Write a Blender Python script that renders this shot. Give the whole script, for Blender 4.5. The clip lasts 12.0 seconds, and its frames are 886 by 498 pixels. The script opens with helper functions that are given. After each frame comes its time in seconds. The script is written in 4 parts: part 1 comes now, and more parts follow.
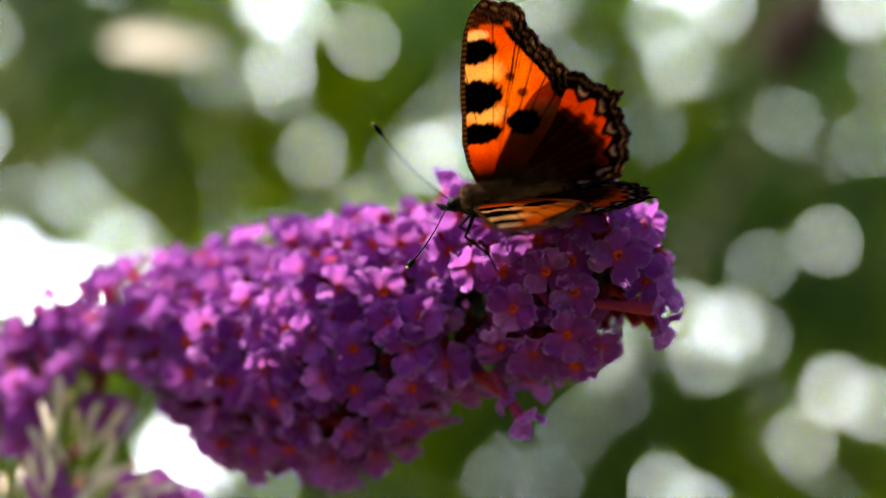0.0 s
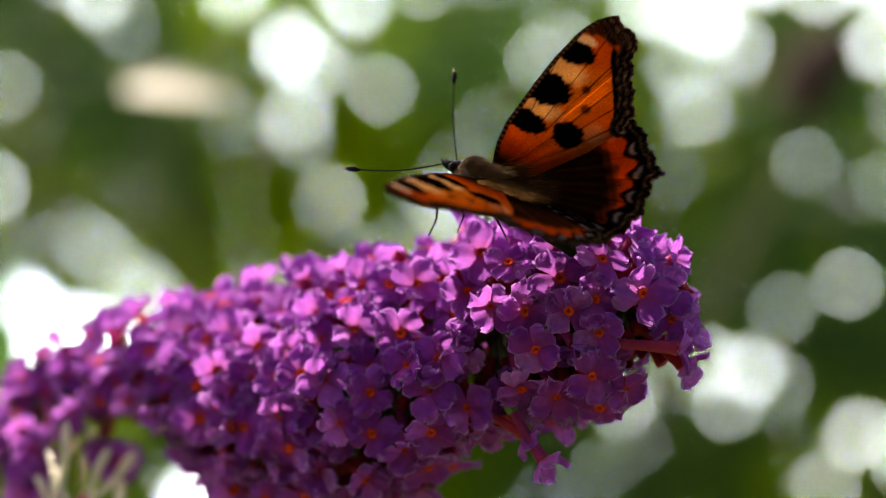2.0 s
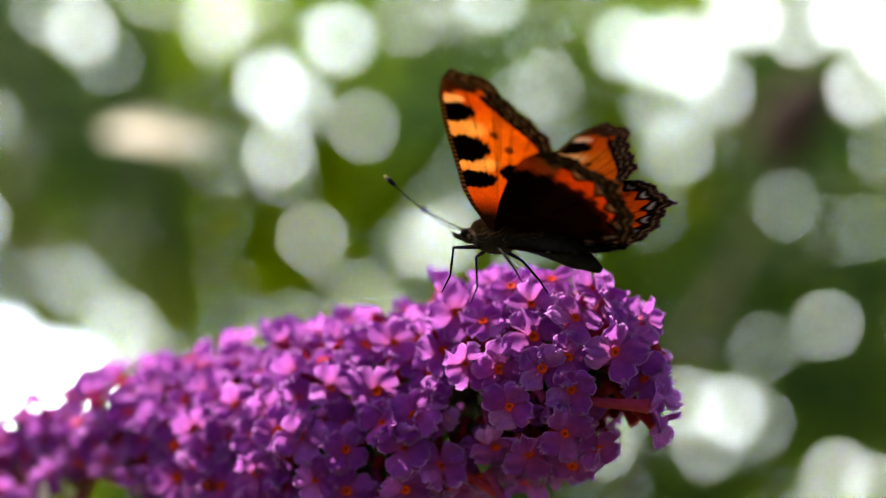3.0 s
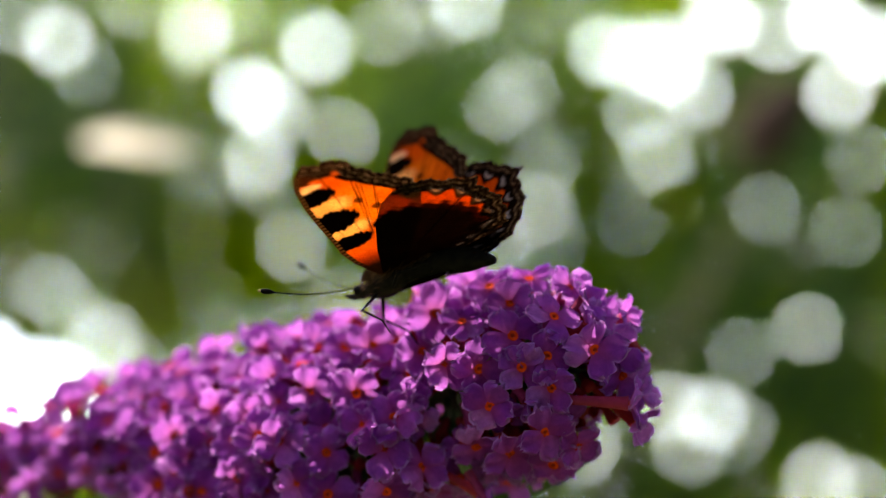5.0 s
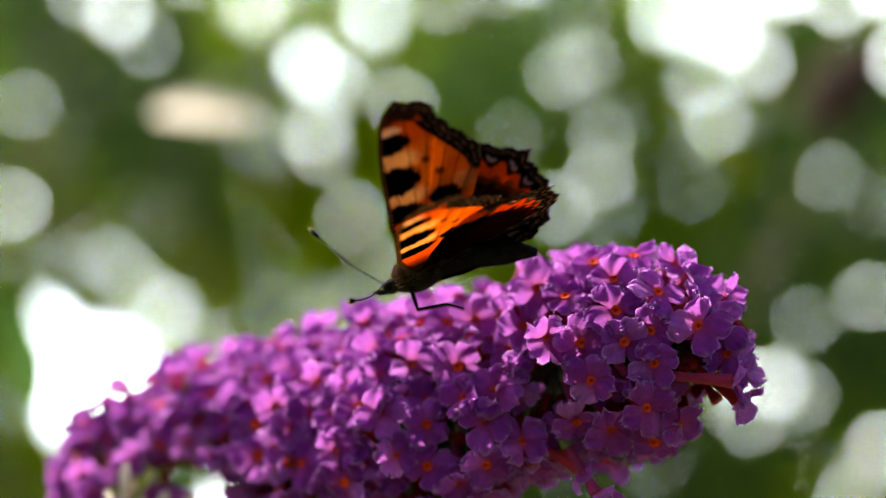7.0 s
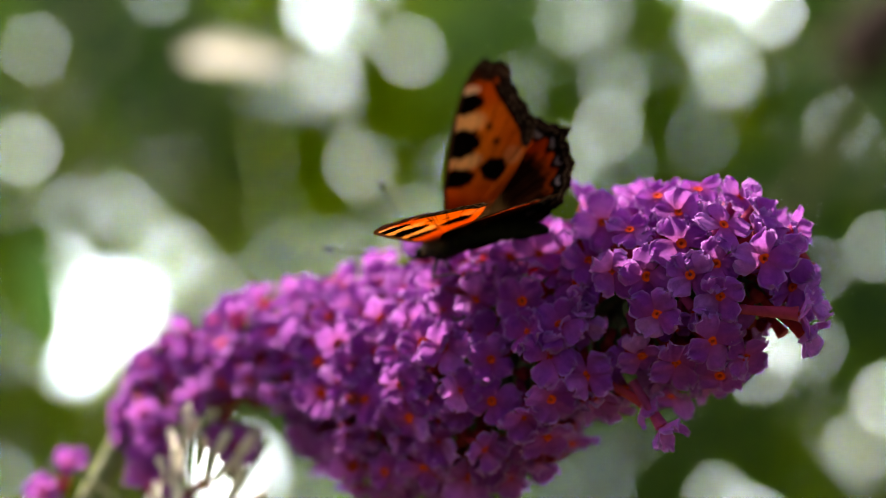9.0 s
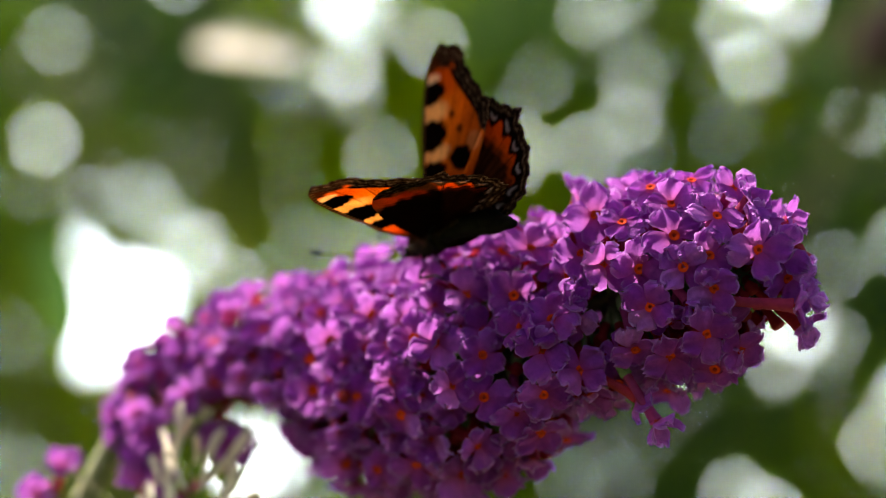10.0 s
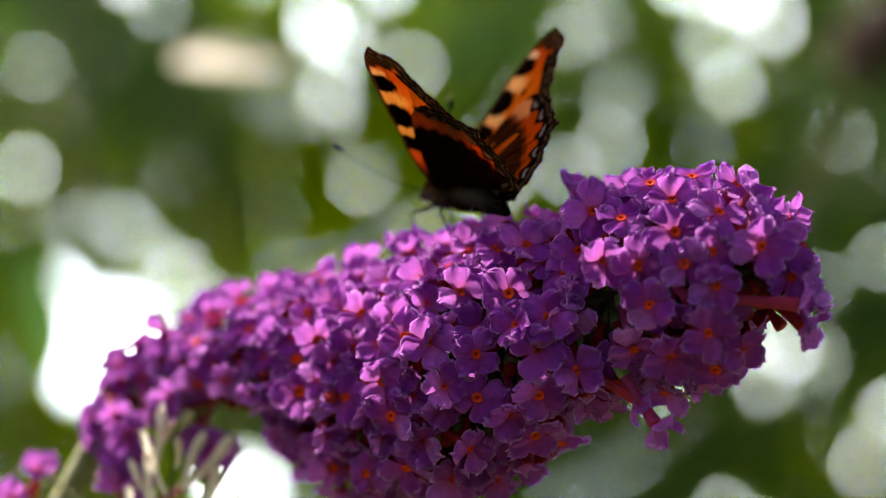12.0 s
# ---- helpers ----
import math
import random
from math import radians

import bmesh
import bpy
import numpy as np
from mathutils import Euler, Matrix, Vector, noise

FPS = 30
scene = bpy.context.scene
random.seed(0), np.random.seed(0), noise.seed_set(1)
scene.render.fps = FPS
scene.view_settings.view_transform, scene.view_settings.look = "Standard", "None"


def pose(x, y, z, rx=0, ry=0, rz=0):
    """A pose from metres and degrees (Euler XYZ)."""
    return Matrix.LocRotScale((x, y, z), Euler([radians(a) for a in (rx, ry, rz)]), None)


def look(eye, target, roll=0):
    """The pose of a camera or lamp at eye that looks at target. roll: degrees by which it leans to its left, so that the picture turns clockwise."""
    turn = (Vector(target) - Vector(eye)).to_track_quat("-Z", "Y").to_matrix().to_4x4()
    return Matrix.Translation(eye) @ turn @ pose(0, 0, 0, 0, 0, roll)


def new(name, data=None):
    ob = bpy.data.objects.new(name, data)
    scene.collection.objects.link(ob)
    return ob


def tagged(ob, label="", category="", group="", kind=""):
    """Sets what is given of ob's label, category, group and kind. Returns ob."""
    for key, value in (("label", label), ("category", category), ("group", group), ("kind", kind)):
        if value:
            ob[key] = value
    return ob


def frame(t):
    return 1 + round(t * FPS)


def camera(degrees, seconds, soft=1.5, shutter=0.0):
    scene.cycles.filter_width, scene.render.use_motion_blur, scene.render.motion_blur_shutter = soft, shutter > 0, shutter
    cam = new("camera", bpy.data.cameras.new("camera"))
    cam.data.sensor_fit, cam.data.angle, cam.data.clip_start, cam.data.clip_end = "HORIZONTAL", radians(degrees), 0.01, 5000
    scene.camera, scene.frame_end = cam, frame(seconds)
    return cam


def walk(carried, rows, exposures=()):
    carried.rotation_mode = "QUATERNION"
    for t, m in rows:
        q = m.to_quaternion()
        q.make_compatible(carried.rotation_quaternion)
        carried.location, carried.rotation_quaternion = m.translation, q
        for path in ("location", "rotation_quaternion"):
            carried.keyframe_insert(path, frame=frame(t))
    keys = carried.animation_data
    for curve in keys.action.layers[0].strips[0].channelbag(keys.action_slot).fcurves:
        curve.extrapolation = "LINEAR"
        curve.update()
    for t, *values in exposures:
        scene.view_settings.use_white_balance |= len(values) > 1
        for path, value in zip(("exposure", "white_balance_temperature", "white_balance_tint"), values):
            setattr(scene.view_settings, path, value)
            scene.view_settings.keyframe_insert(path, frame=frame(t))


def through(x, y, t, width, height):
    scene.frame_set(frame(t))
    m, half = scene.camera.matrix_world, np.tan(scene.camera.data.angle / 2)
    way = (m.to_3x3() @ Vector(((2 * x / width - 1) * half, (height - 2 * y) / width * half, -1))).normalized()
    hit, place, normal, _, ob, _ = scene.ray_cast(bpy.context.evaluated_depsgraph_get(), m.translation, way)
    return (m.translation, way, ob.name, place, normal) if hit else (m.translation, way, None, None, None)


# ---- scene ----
# The rows below are in the shot's own frame: millimetres from the camera's first stand, x to the right,
# y forward along the first line of sight, z up across it. SHOT places that frame in the garden.
MM = 0.001
SHOT = Matrix.Translation((0, 0, 1.5)) @ pose(0, 0, 0, 12)


def place(x, y, z, rx=0.0, ry=0.0, rz=0.0):
    return SHOT @ pose(x * MM, y * MM, z * MM, rx, ry, rz)


# ---- camera ----
LENS = 26.0
cam = camera(LENS, 12.0, soft=0.9)
cam.data.dof.use_dof = True
cam.data.dof.focus_distance = 0.2438
cam.data.dof.aperture_fstop = 7.8
CAMERA_ROWS = (
    (0, 0.01, 0.00, 0.01, 0.00, -0.00, -0.00),
    (0.5, 0.30, 1.17, -0.11, 0.87, 0.81, 0.19),
    (1, -0.15, 1.82, -0.43, 1.16, 0.27, 0.02),
    (1.5, -1.72, 6.55, -2.26, 1.07, 0.56, 0.65),
    (2, 0.24, 8.08, -1.03, 1.41, 0.49, 0.59),
    (2.5, 2.81, 6.56, 0.50, 1.96, 0.13, 0.25),
    (3, 1.00, 6.64, 2.71, 2.47, 0.05, 0.02),
    (3.5, 2.00, 6.37, 2.55, 2.76, 0.38, -0.30),
    (5.5, -0.39, 8.83, 2.21, 2.60, 0.63, -0.54),
    (6, -2.24, 10.75, 1.72, 2.38, 0.85, 0.70),
    (6.5, -2.46, 10.40, 2.85, 2.06, 0.63, 0.63),
    (7, -3.94, 8.91, 1.92, 1.81, 0.89, 1.15),
    (7.5, -13.05, 10.01, 1.50, 1.31, 0.60, 1.28),
    (9.5, -12.08, 9.35, 0.83, 0.12, 0.45, 1.28),
    (10, -9.52, 12.70, 2.13, 0.03, 0.13, 1.88),
    (10.5, -13.51, 14.69, -0.11, 0.81, -0.08, 2.05),
    (11, -14.56, 18.24, -2.49, 0.82, 0.97, 1.78),
    (11.5, -10.01, 21.15, -1.26, 0.69, 0.23, 1.50),
    (12, -9.83, 21.25, -2.75, 0.82, 0.93, 1.40),
)
# the camera object looks along its own -z, so each pose is turned up by a right angle
walk(cam, [(r[0], place(*r[1:]) @ pose(0, 0, 0, 90)) for r in CAMERA_ROWS], exposures=((0, 1.54, 7050, 8), (3, 1.56, 7050, 8), (7, 1.54, 7050, 8), (12, 1.46, 7050, 8)))

# ---- light ----
# strength of the glowing sheet added behind the shrubs, above the sky's own
BACKDROP_GLOW = 5.5
SUN_FROM = Vector((-0.52, 0.34, 0.79)).normalized()
world = bpy.data.worlds.new("summer_sky")
scene.world = world
world.use_nodes = True
wn = world.node_tree
sky = wn.nodes.new("ShaderNodeTexSky")
sky.sky_type = "NISHITA"
sky.sun_disc = False
sky.sun_elevation = math.asin(SUN_FROM.z)
sky.sun_rotation = math.atan2(SUN_FROM.x, SUN_FROM.y)
sky.air_density, sky.dust_density, sky.ozone_density = 1.0, 6.5, 1.0
wn.nodes["Background"].inputs["Strength"].default_value = 0.11
wn.links.new(sky.outputs[0], wn.nodes["Background"].inputs["Color"])
sun = new("sun", bpy.data.lights.new("sun", "SUN"))
sun.data.energy, sun.data.angle, sun.data.color = 4.4, radians(0.5), (1.0, 0.95, 0.87)
sun.matrix_world = look(SUN_FROM * 30, (0, 0, 1.5))


# ---- material helpers ----
def material(name):
    m = bpy.data.materials.new(name)
    m.use_nodes = True
    m.node_tree.nodes.clear()
    return m, m.node_tree


def node(tree, kind, **values):
    n = tree.nodes.new(kind)
    for k, v in values.items():
        if k in n.inputs:
            n.inputs[k].default_value = v
    return n


def noise_fac(tree, scale, detail=4.0, rough=0.55):
    tc = node(tree, "ShaderNodeTexCoord")
    n = node(tree, "ShaderNodeTexNoise", Scale=scale, Detail=detail, Roughness=rough)
    tree.links.new(tc.outputs["Object"], n.inputs["Vector"])
    return n.outputs["Fac"]


def ramp(tree, fac, stops):
    r = node(tree, "ShaderNodeValToRGB")
    el = r.color_ramp.elements
    while len(el) < len(stops):
        el.new(0.5)
    for e, (p, c) in zip(el, stops):
        e.position, e.color = p, (*c, 1)
    tree.links.new(fac, r.inputs["Fac"])
    return r.outputs["Color"]


def mixed(tree, fac, a, b, blend="MIX"):
    m = tree.nodes.new("ShaderNodeMix")
    m.data_type, m.blend_type = "RGBA", blend
    for sock, v in ((m.inputs[0], fac), (m.inputs[6], a), (m.inputs[7], b)):
        if isinstance(v, (int, float)):
            sock.default_value = v
        elif isinstance(v, tuple):
            sock.default_value = (*v, 1)
        else:
            tree.links.new(v, sock)
    return m.outputs[2]


def thin_surface(tree, colour, through_colour, share, rough=0.6, gloss=0.3, bump=None, bump_height=0.0002):
    """A thin living sheet: a rough coat on top, light let through from behind."""
    out = node(tree, "ShaderNodeOutputMaterial")
    p = node(tree, "ShaderNodeBsdfPrincipled", Roughness=rough)
    p.inputs["Specular IOR Level"].default_value = gloss
    tl = node(tree, "ShaderNodeBsdfTranslucent")
    mx = node(tree, "ShaderNodeMixShader", Fac=share)
    tree.links.new(colour, p.inputs["Base Color"])
    tree.links.new(through_colour, tl.inputs["Color"])
    tree.links.new(p.outputs[0], mx.inputs[1])
    tree.links.new(tl.outputs[0], mx.inputs[2])
    tree.links.new(mx.outputs[0], out.inputs["Surface"])
    if bump is not None:
        b = node(tree, "ShaderNodeBump", Strength=0.6, Distance=bump_height)
        tree.links.new(bump, b.inputs["Height"])
        tree.links.new(b.outputs[0], p.inputs["Normal"])
    return p


def solid(name, stops, scale, rough=0.7, gloss=0.3, bump=0.0, vary=0.0):
    m, t = material(name)
    out = node(t, "ShaderNodeOutputMaterial")
    p = node(t, "ShaderNodeBsdfPrincipled", Roughness=rough)
    p.inputs["Specular IOR Level"].default_value = gloss
    fac = noise_fac(t, scale)
    col = ramp(t, fac, stops)
    if vary:
        info = node(t, "ShaderNodeObjectInfo")
        hsv = node(t, "ShaderNodeHueSaturation")
        rng = node(t, "ShaderNodeMapRange")
        rng.inputs["To Min"].default_value, rng.inputs["To Max"].default_value = 1 - vary, 1 + vary
        t.links.new(info.outputs["Random"], rng.inputs["Value"])
        t.links.new(rng.outputs[0], hsv.inputs["Value"])
        t.links.new(col, hsv.inputs["Color"])
        col = hsv.outputs[0]
    t.links.new(col, p.inputs["Base Color"])
    if bump:
        b = node(t, "ShaderNodeBump", Strength=0.7, Distance=bump)
        t.links.new(fac, b.inputs["Height"])
        t.links.new(b.outputs[0], p.inputs["Normal"])
    t.links.new(p.outputs[0], out.inputs["Surface"])
    return m


# ---- materials ----
def petal_material():
    m, t = material("petal_violet")
    info = node(t, "ShaderNodeObjectInfo")
    edge = node(t, "ShaderNodeAttribute")
    edge.attribute_name = "edge"
    fine = noise_fac(t, 1000, 6, 0.65)
    base = ramp(t, info.outputs["Random"], ((0.0, (0.25, 0.022, 0.32)), (0.5, (0.31, 0.037, 0.40)), (0.85, (0.38, 0.064, 0.48)), (1.0, (0.48, 0.14, 0.57))))
    streak = ramp(t, fine, ((0.3, (0.68, 0.58, 0.74)), (0.7, (1.18, 1.18, 1.15))))
    col = mixed(t, 1.0, base, streak, "MULTIPLY")
    foot = node(t, "ShaderNodeAttribute")
    foot.attribute_name = "foot"
    col = mixed(t, foot.outputs["Fac"], col, (0.36, 0.03, 0.20))
    col = mixed(t, edge.outputs["Fac"], col, (0.66, 0.42, 0.82))
    deep = mixed(t, 0.14, col, (0.85, 0.46, 0.82))
    thin_surface(t, col, deep, 0.50, rough=0.75, gloss=0.04, bump=fine, bump_height=0.0008)
    return m


def leaf_material(name, dark, light, through, gloss=0.45, rough=0.4, share=0.35):
    m, t = material(name)
    geo = node(t, "ShaderNodeNewGeometry")
    fine = noise_fac(t, 40, 4)
    col = ramp(t, geo.outputs["Random Per Island"], ((0.0, dark), (1.0, light)))
    col = mixed(t, 1.0, col, ramp(t, fine, ((0.3, (0.75, 0.75, 0.75)), (0.7, (1.15, 1.15, 1.1)))), "MULTIPLY")
    thr = mixed(t, geo.outputs["Random Per Island"], tuple(c * 0.6 for c in through), through)
    thin_surface(t, col, thr, share, rough=rough, gloss=gloss)
    return m


def wing_material():
    m, t = material("wing_scales")
    at = node(t, "ShaderNodeAttribute")
    at.attribute_name = "pigment"
    fine = noise_fac(t, 4500, 3)
    wide = noise_fac(t, 500, 3)
    speck = ramp(t, fine, ((0.3, (0.72, 0.70, 0.68)), (0.7, (1.12, 1.1, 1.08))))
    cloud = ramp(t, wide, ((0.35, (0.85, 0.8, 0.78)), (0.65, (1.05, 1.05, 1.05))))
    col = mixed(t, 1.0, mixed(t, 1.0, at.outputs["Color"], speck, "MULTIPLY"), cloud, "MULTIPLY")
    top = mixed(t, 1.0, col, (0.60, 0.44, 0.36), "MULTIPLY")
    thr = mixed(t, 1.0, col, (1.0, 0.86, 0.72), "MULTIPLY")
    thin_surface(t, top, thr, 0.80, rough=0.7, gloss=0.0, bump=fine, bump_height=0.00008)
    return m


def dry_material():
    m, t = material("dry_leaf_cream")
    fine = noise_fac(t, 60, 4)
    col = ramp(t, fine, ((0.3, (0.60, 0.54, 0.46)), (0.7, (0.80, 0.76, 0.70))))
    thin_surface(t, col, col, 0.6, rough=0.7, gloss=0.1)
    return m


def tube_material():
    m, t = material("tube_magenta")
    info = node(t, "ShaderNodeObjectInfo")
    fine = noise_fac(t, 700, 4)
    base = ramp(t, info.outputs["Random"], ((0.0, (0.36, 0.018, 0.03)), (0.45, (0.48, 0.035, 0.07)), (1.0, (0.38, 0.045, 0.24))))
    col = mixed(t, 1.0, base, ramp(t, fine, ((0.3, (0.7, 0.7, 0.7)), (0.7, (1.1, 1.1, 1.1)))), "MULTIPLY")
    thin_surface(t, col, col, 0.5, rough=0.6, gloss=0.15)
    return m


def husk_material():
    m, t = material("husk_pale")
    fine = noise_fac(t, 500, 4)
    info = node(t, "ShaderNodeObjectInfo")
    base = ramp(t, info.outputs["Random"], ((0.0, (0.93, 0.90, 0.86)), (0.45, (0.90, 0.84, 0.76)), (0.75, (0.90, 0.68, 0.50)), (1.0, (0.96, 0.93, 0.92))))
    col = mixed(t, 1.0, base, ramp(t, fine, ((0.3, (0.75, 0.72, 0.70)), (0.7, (1.05, 1.05, 1.05)))), "MULTIPLY")
    thin_surface(t, col, col, 0.55, rough=0.5, gloss=0.3)
    return m


PETAL = petal_material()
WING = wing_material()
TUBE = tube_material()
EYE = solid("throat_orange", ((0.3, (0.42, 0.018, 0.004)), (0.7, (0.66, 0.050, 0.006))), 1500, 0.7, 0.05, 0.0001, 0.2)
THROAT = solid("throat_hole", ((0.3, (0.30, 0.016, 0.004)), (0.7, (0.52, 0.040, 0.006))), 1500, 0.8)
CALYX = solid("calyx_green", ((0.3, (0.07, 0.10, 0.03)), (0.7, (0.20, 0.22, 0.09))), 600, 0.7, 0.3, 0.0001, 0.25)
STEM = solid("stem_green", ((0.3, (0.10, 0.12, 0.035)), (0.7, (0.24, 0.23, 0.10))), 300, 0.7, 0.3, 0.0002)
HUSK = husk_material()
WITHERED = solid("withered_brown", ((0.3, (0.03, 0.018, 0.016)), (0.7, (0.09, 0.05, 0.04))), 200, 0.8, 0.2, 0.0005)
CHITIN = solid("chitin_black", ((0.3, (0.003, 0.002, 0.002)), (0.7, (0.009, 0.007, 0.005))), 900, 0.7, 0.03, 0.0001)
FUR = solid("fur_tawny", ((0.3, (0.03, 0.012, 0.005)), (0.7, (0.13, 0.060, 0.016))), 700, 0.7, 0.04)
HAIR = solid("wing_hair_brown", ((0.3, (0.025, 0.011, 0.004)), (0.7, (0.12, 0.055, 0.016))), 700, 0.8, 0.0)
FUR_DARK = solid("fur_dark", ((0.3, (0.007, 0.005, 0.004)), (0.7, (0.022, 0.014, 0.009))), 700, 0.75, 0.05)
CLUB_TIP = solid("antenna_tip", ((0.3, (0.40, 0.26, 0.07)), (0.7, (0.62, 0.45, 0.14))), 900, 0.6)
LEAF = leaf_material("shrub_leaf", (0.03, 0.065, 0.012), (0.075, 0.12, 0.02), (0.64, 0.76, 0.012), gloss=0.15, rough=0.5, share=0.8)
# darker copy of the leaf: shade is put into its colour
LEAF_DARK = leaf_material("shade_toned_leaf", (0.025, 0.055, 0.015), (0.045, 0.085, 0.022), (0.08, 0.19, 0.05), gloss=0.2, rough=0.5, share=0.4)
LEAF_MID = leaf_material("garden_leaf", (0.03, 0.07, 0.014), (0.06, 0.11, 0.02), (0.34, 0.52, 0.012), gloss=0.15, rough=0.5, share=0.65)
BARK = solid("bark_grey_brown", ((0.3, (0.07, 0.05, 0.035)), (0.7, (0.18, 0.14, 0.10))), 30, 0.9, 0.2, 0.004)
DRY = dry_material()
GRASS = solid("lawn_green", ((0.3, (0.06, 0.085, 0.025)), (0.7, (0.14, 0.17, 0.06))), 3, 0.9, 0.2, 0.01)


# ---- mesh helpers ----
def mesh_of(name, verts, faces, mats, smooth=True, face_mats=None):
    me = bpy.data.meshes.new(name)
    me.from_pydata([tuple(v) for v in verts], [], [tuple(f) for f in faces])
    for m in mats:
        me.materials.append(m)
    me.polygons.foreach_set("use_smooth", [smooth] * len(me.polygons))
    if face_mats is not None:
        me.polygons.foreach_set("material_index", face_mats)
    me.update()
    return me


def part(name, me, parent, m=None, label=""):
    ob = new(name, me)
    ob.parent = parent
    if m is not None:
        ob.matrix_basis = m
    return tagged(ob, label)


def thing(name, m, label, category, group="", kind=""):
    ob = new(name)
    ob.empty_display_size = 0.01
    ob.matrix_basis = m
    return tagged(ob, label, category, group, kind)


class Build:
    """Collects vertices and faces for one mesh."""

    def __init__(self):
        self.v, self.f, self.m = [], [], []

    def add(self, verts, faces, mat=0):
        n = len(self.v)
        self.v += [tuple(v) for v in verts]
        self.f += [tuple(i + n for i in f) for f in faces]
        self.m += [mat] * len(faces)

    def tube(self, points, radii, sides=8, mat=0):
        """A round, capped limb through the points."""
        pts = [Vector(p) for p in points]
        verts, faces = [], []
        ref = Vector((0.31, 0.17, 0.94))
        for i, p in enumerate(pts):
            d = (pts[min(i + 1, len(pts) - 1)] - pts[max(i - 1, 0)]).normalized()
            a = d.cross(ref)
            if a.length < 1e-3:
                a = d.cross(Vector((1, 0, 0)))
            a.normalize()
            b = d.cross(a)
            for k in range(sides):
                w = 2 * math.pi * k / sides
                verts.append(p + (a * math.cos(w) + b * math.sin(w)) * radii[i])
        for i in range(len(pts) - 1):
            for k in range(sides):
                q = (k + 1) % sides
                faces.append((i * sides + k, i * sides + q, (i + 1) * sides + q, (i + 1) * sides + k))
        faces.append(tuple(range(sides))[::-1])
        faces.append(tuple(range((len(pts) - 1) * sides, len(pts) * sides)))
        self.add(verts, faces, mat)

    def blob(self, centre, size, rings=8, sides=12, mat=0, wobble=0.0, seed=0):
        c = Vector(centre)
        verts, faces = [], []
        for i in range(rings + 1):
            w = math.pi * i / rings
            for k in range(sides):
                u = 2 * math.pi * k / sides
                d = Vector((math.cos(w), math.sin(w) * math.cos(u), math.sin(w) * math.sin(u)))
                s = 1 + wobble * noise.noise(d * 2.3 + Vector((seed, 0, 0)))
                verts.append(c + Vector((d.x * size[0], d.y * size[1], d.z * size[2])) * s)
        for i in range(rings):
            for k in range(sides):
                q = (k + 1) % sides
                faces.append((i * sides + k, i * sides + q, (i + 1) * sides + q, (i + 1) * sides + k))
        self.add(verts, faces, mat)

    def mesh(self, name, mats, smooth=True):
        return mesh_of(name, self.v, self.f, mats, smooth, self.m)


# ---- ground ----
def build_ground():
    b = Build()
    n, half = 60, 900.0
    xs = [math.copysign(abs(u) ** 3, u) * half for u in np.linspace(-1, 1, n)]
    verts = [(x, y, 0.03 * noise.noise(Vector((x * 0.4, y * 0.4, 0)))) for x in xs for y in xs]
    faces = [(i * n + j, (i + 1) * n + j, (i + 1) * n + j + 1, i * n + j + 1) for i in range(n - 1) for j in range(n - 1)]
    b.add(verts, faces)
    tagged(new("ground", b.mesh("ground", [GRASS])), "mown green lawn reaching to the horizon", "lawn", kind="structure")


build_ground()


def build_backdrop():
    """An added glowing sheet far behind the garden; it brightens the sky in the leaf gaps."""
    m, t = material("sky_glow_sheet")
    out = node(t, "ShaderNodeOutputMaterial")
    em = node(t, "ShaderNodeEmission", Strength=BACKDROP_GLOW)
    fac = noise_fac(t, 0.12, 3)
    t.links.new(ramp(t, fac, ((0.3, (0.77, 0.90, 1.0)), (0.7, (0.90, 0.96, 1.0)))), em.inputs["Color"])
    t.links.new(em.outputs[0], out.inputs["Surface"])
    n, far = 25, 60.0
    verts = []
    for i in range(n):
        w = radians(-24 + 48 * i / (n - 1))
        for h in (0.0, 4.0, 9.0, 15.0, 22.0, 30.0):
            verts.append((math.sin(w) * far, math.cos(w) * far, h))
    faces = [(i * 6 + j, i * 6 + j + 1, (i + 1) * 6 + j + 1, (i + 1) * 6 + j) for i in range(n - 1) for j in range(5)]
    tagged(new("backdrop", mesh_of("backdrop", verts, faces, [m])), "added glowing sheet standing in for bright sky", "sky", kind="structure")


build_backdrop()


# ---- shrubs behind the flower ----
# Openings in the foliage, seen along the first line of sight: sideways and up (degrees), half-width (degrees).
GAPS_HIGH = ((-3.05, 8.75, 0.153), (-5.16, 7.47, 0.144), (-4.41, 6.88, 0.099), (-4.91, 5.38, 0.144), (-3.95, 2.85, 0.081), (-10.71, 9.09, 0.126), (-9.89, 8.09, 0.117), (-11.69, 9.59, 0.117), (-6.75, 9.4, 0.135), (-5.74, 9.89, 0.099), (-2.39, 6.2, 0.072), (-1.02, 9.2, 0.081), (2.35, 7.01, 0.117), (3.19, 7.34, 0.108), (2.87, 8.68, 0.081), (5.48, 8.58, 0.144), (6.32, 8.33, 0.144), (7.4, 8.15, 0.117), (8.91, 9.48, 0.3), (8.22, 7.31, 0.2), (10.56, 8.97, 0.22), (12.03, 9.46, 0.3), (13.31, 8.62, 0.26), (12.32, 7.29, 0.2), (7.03, 5.51, 0.144), (10.15, 3.85, 0.081), (12.42, 3.17, 0.072), (11.24, 0.23, 0.081), (9.44, -0.43, 0.09), (12.93, 5.27, 0.099))
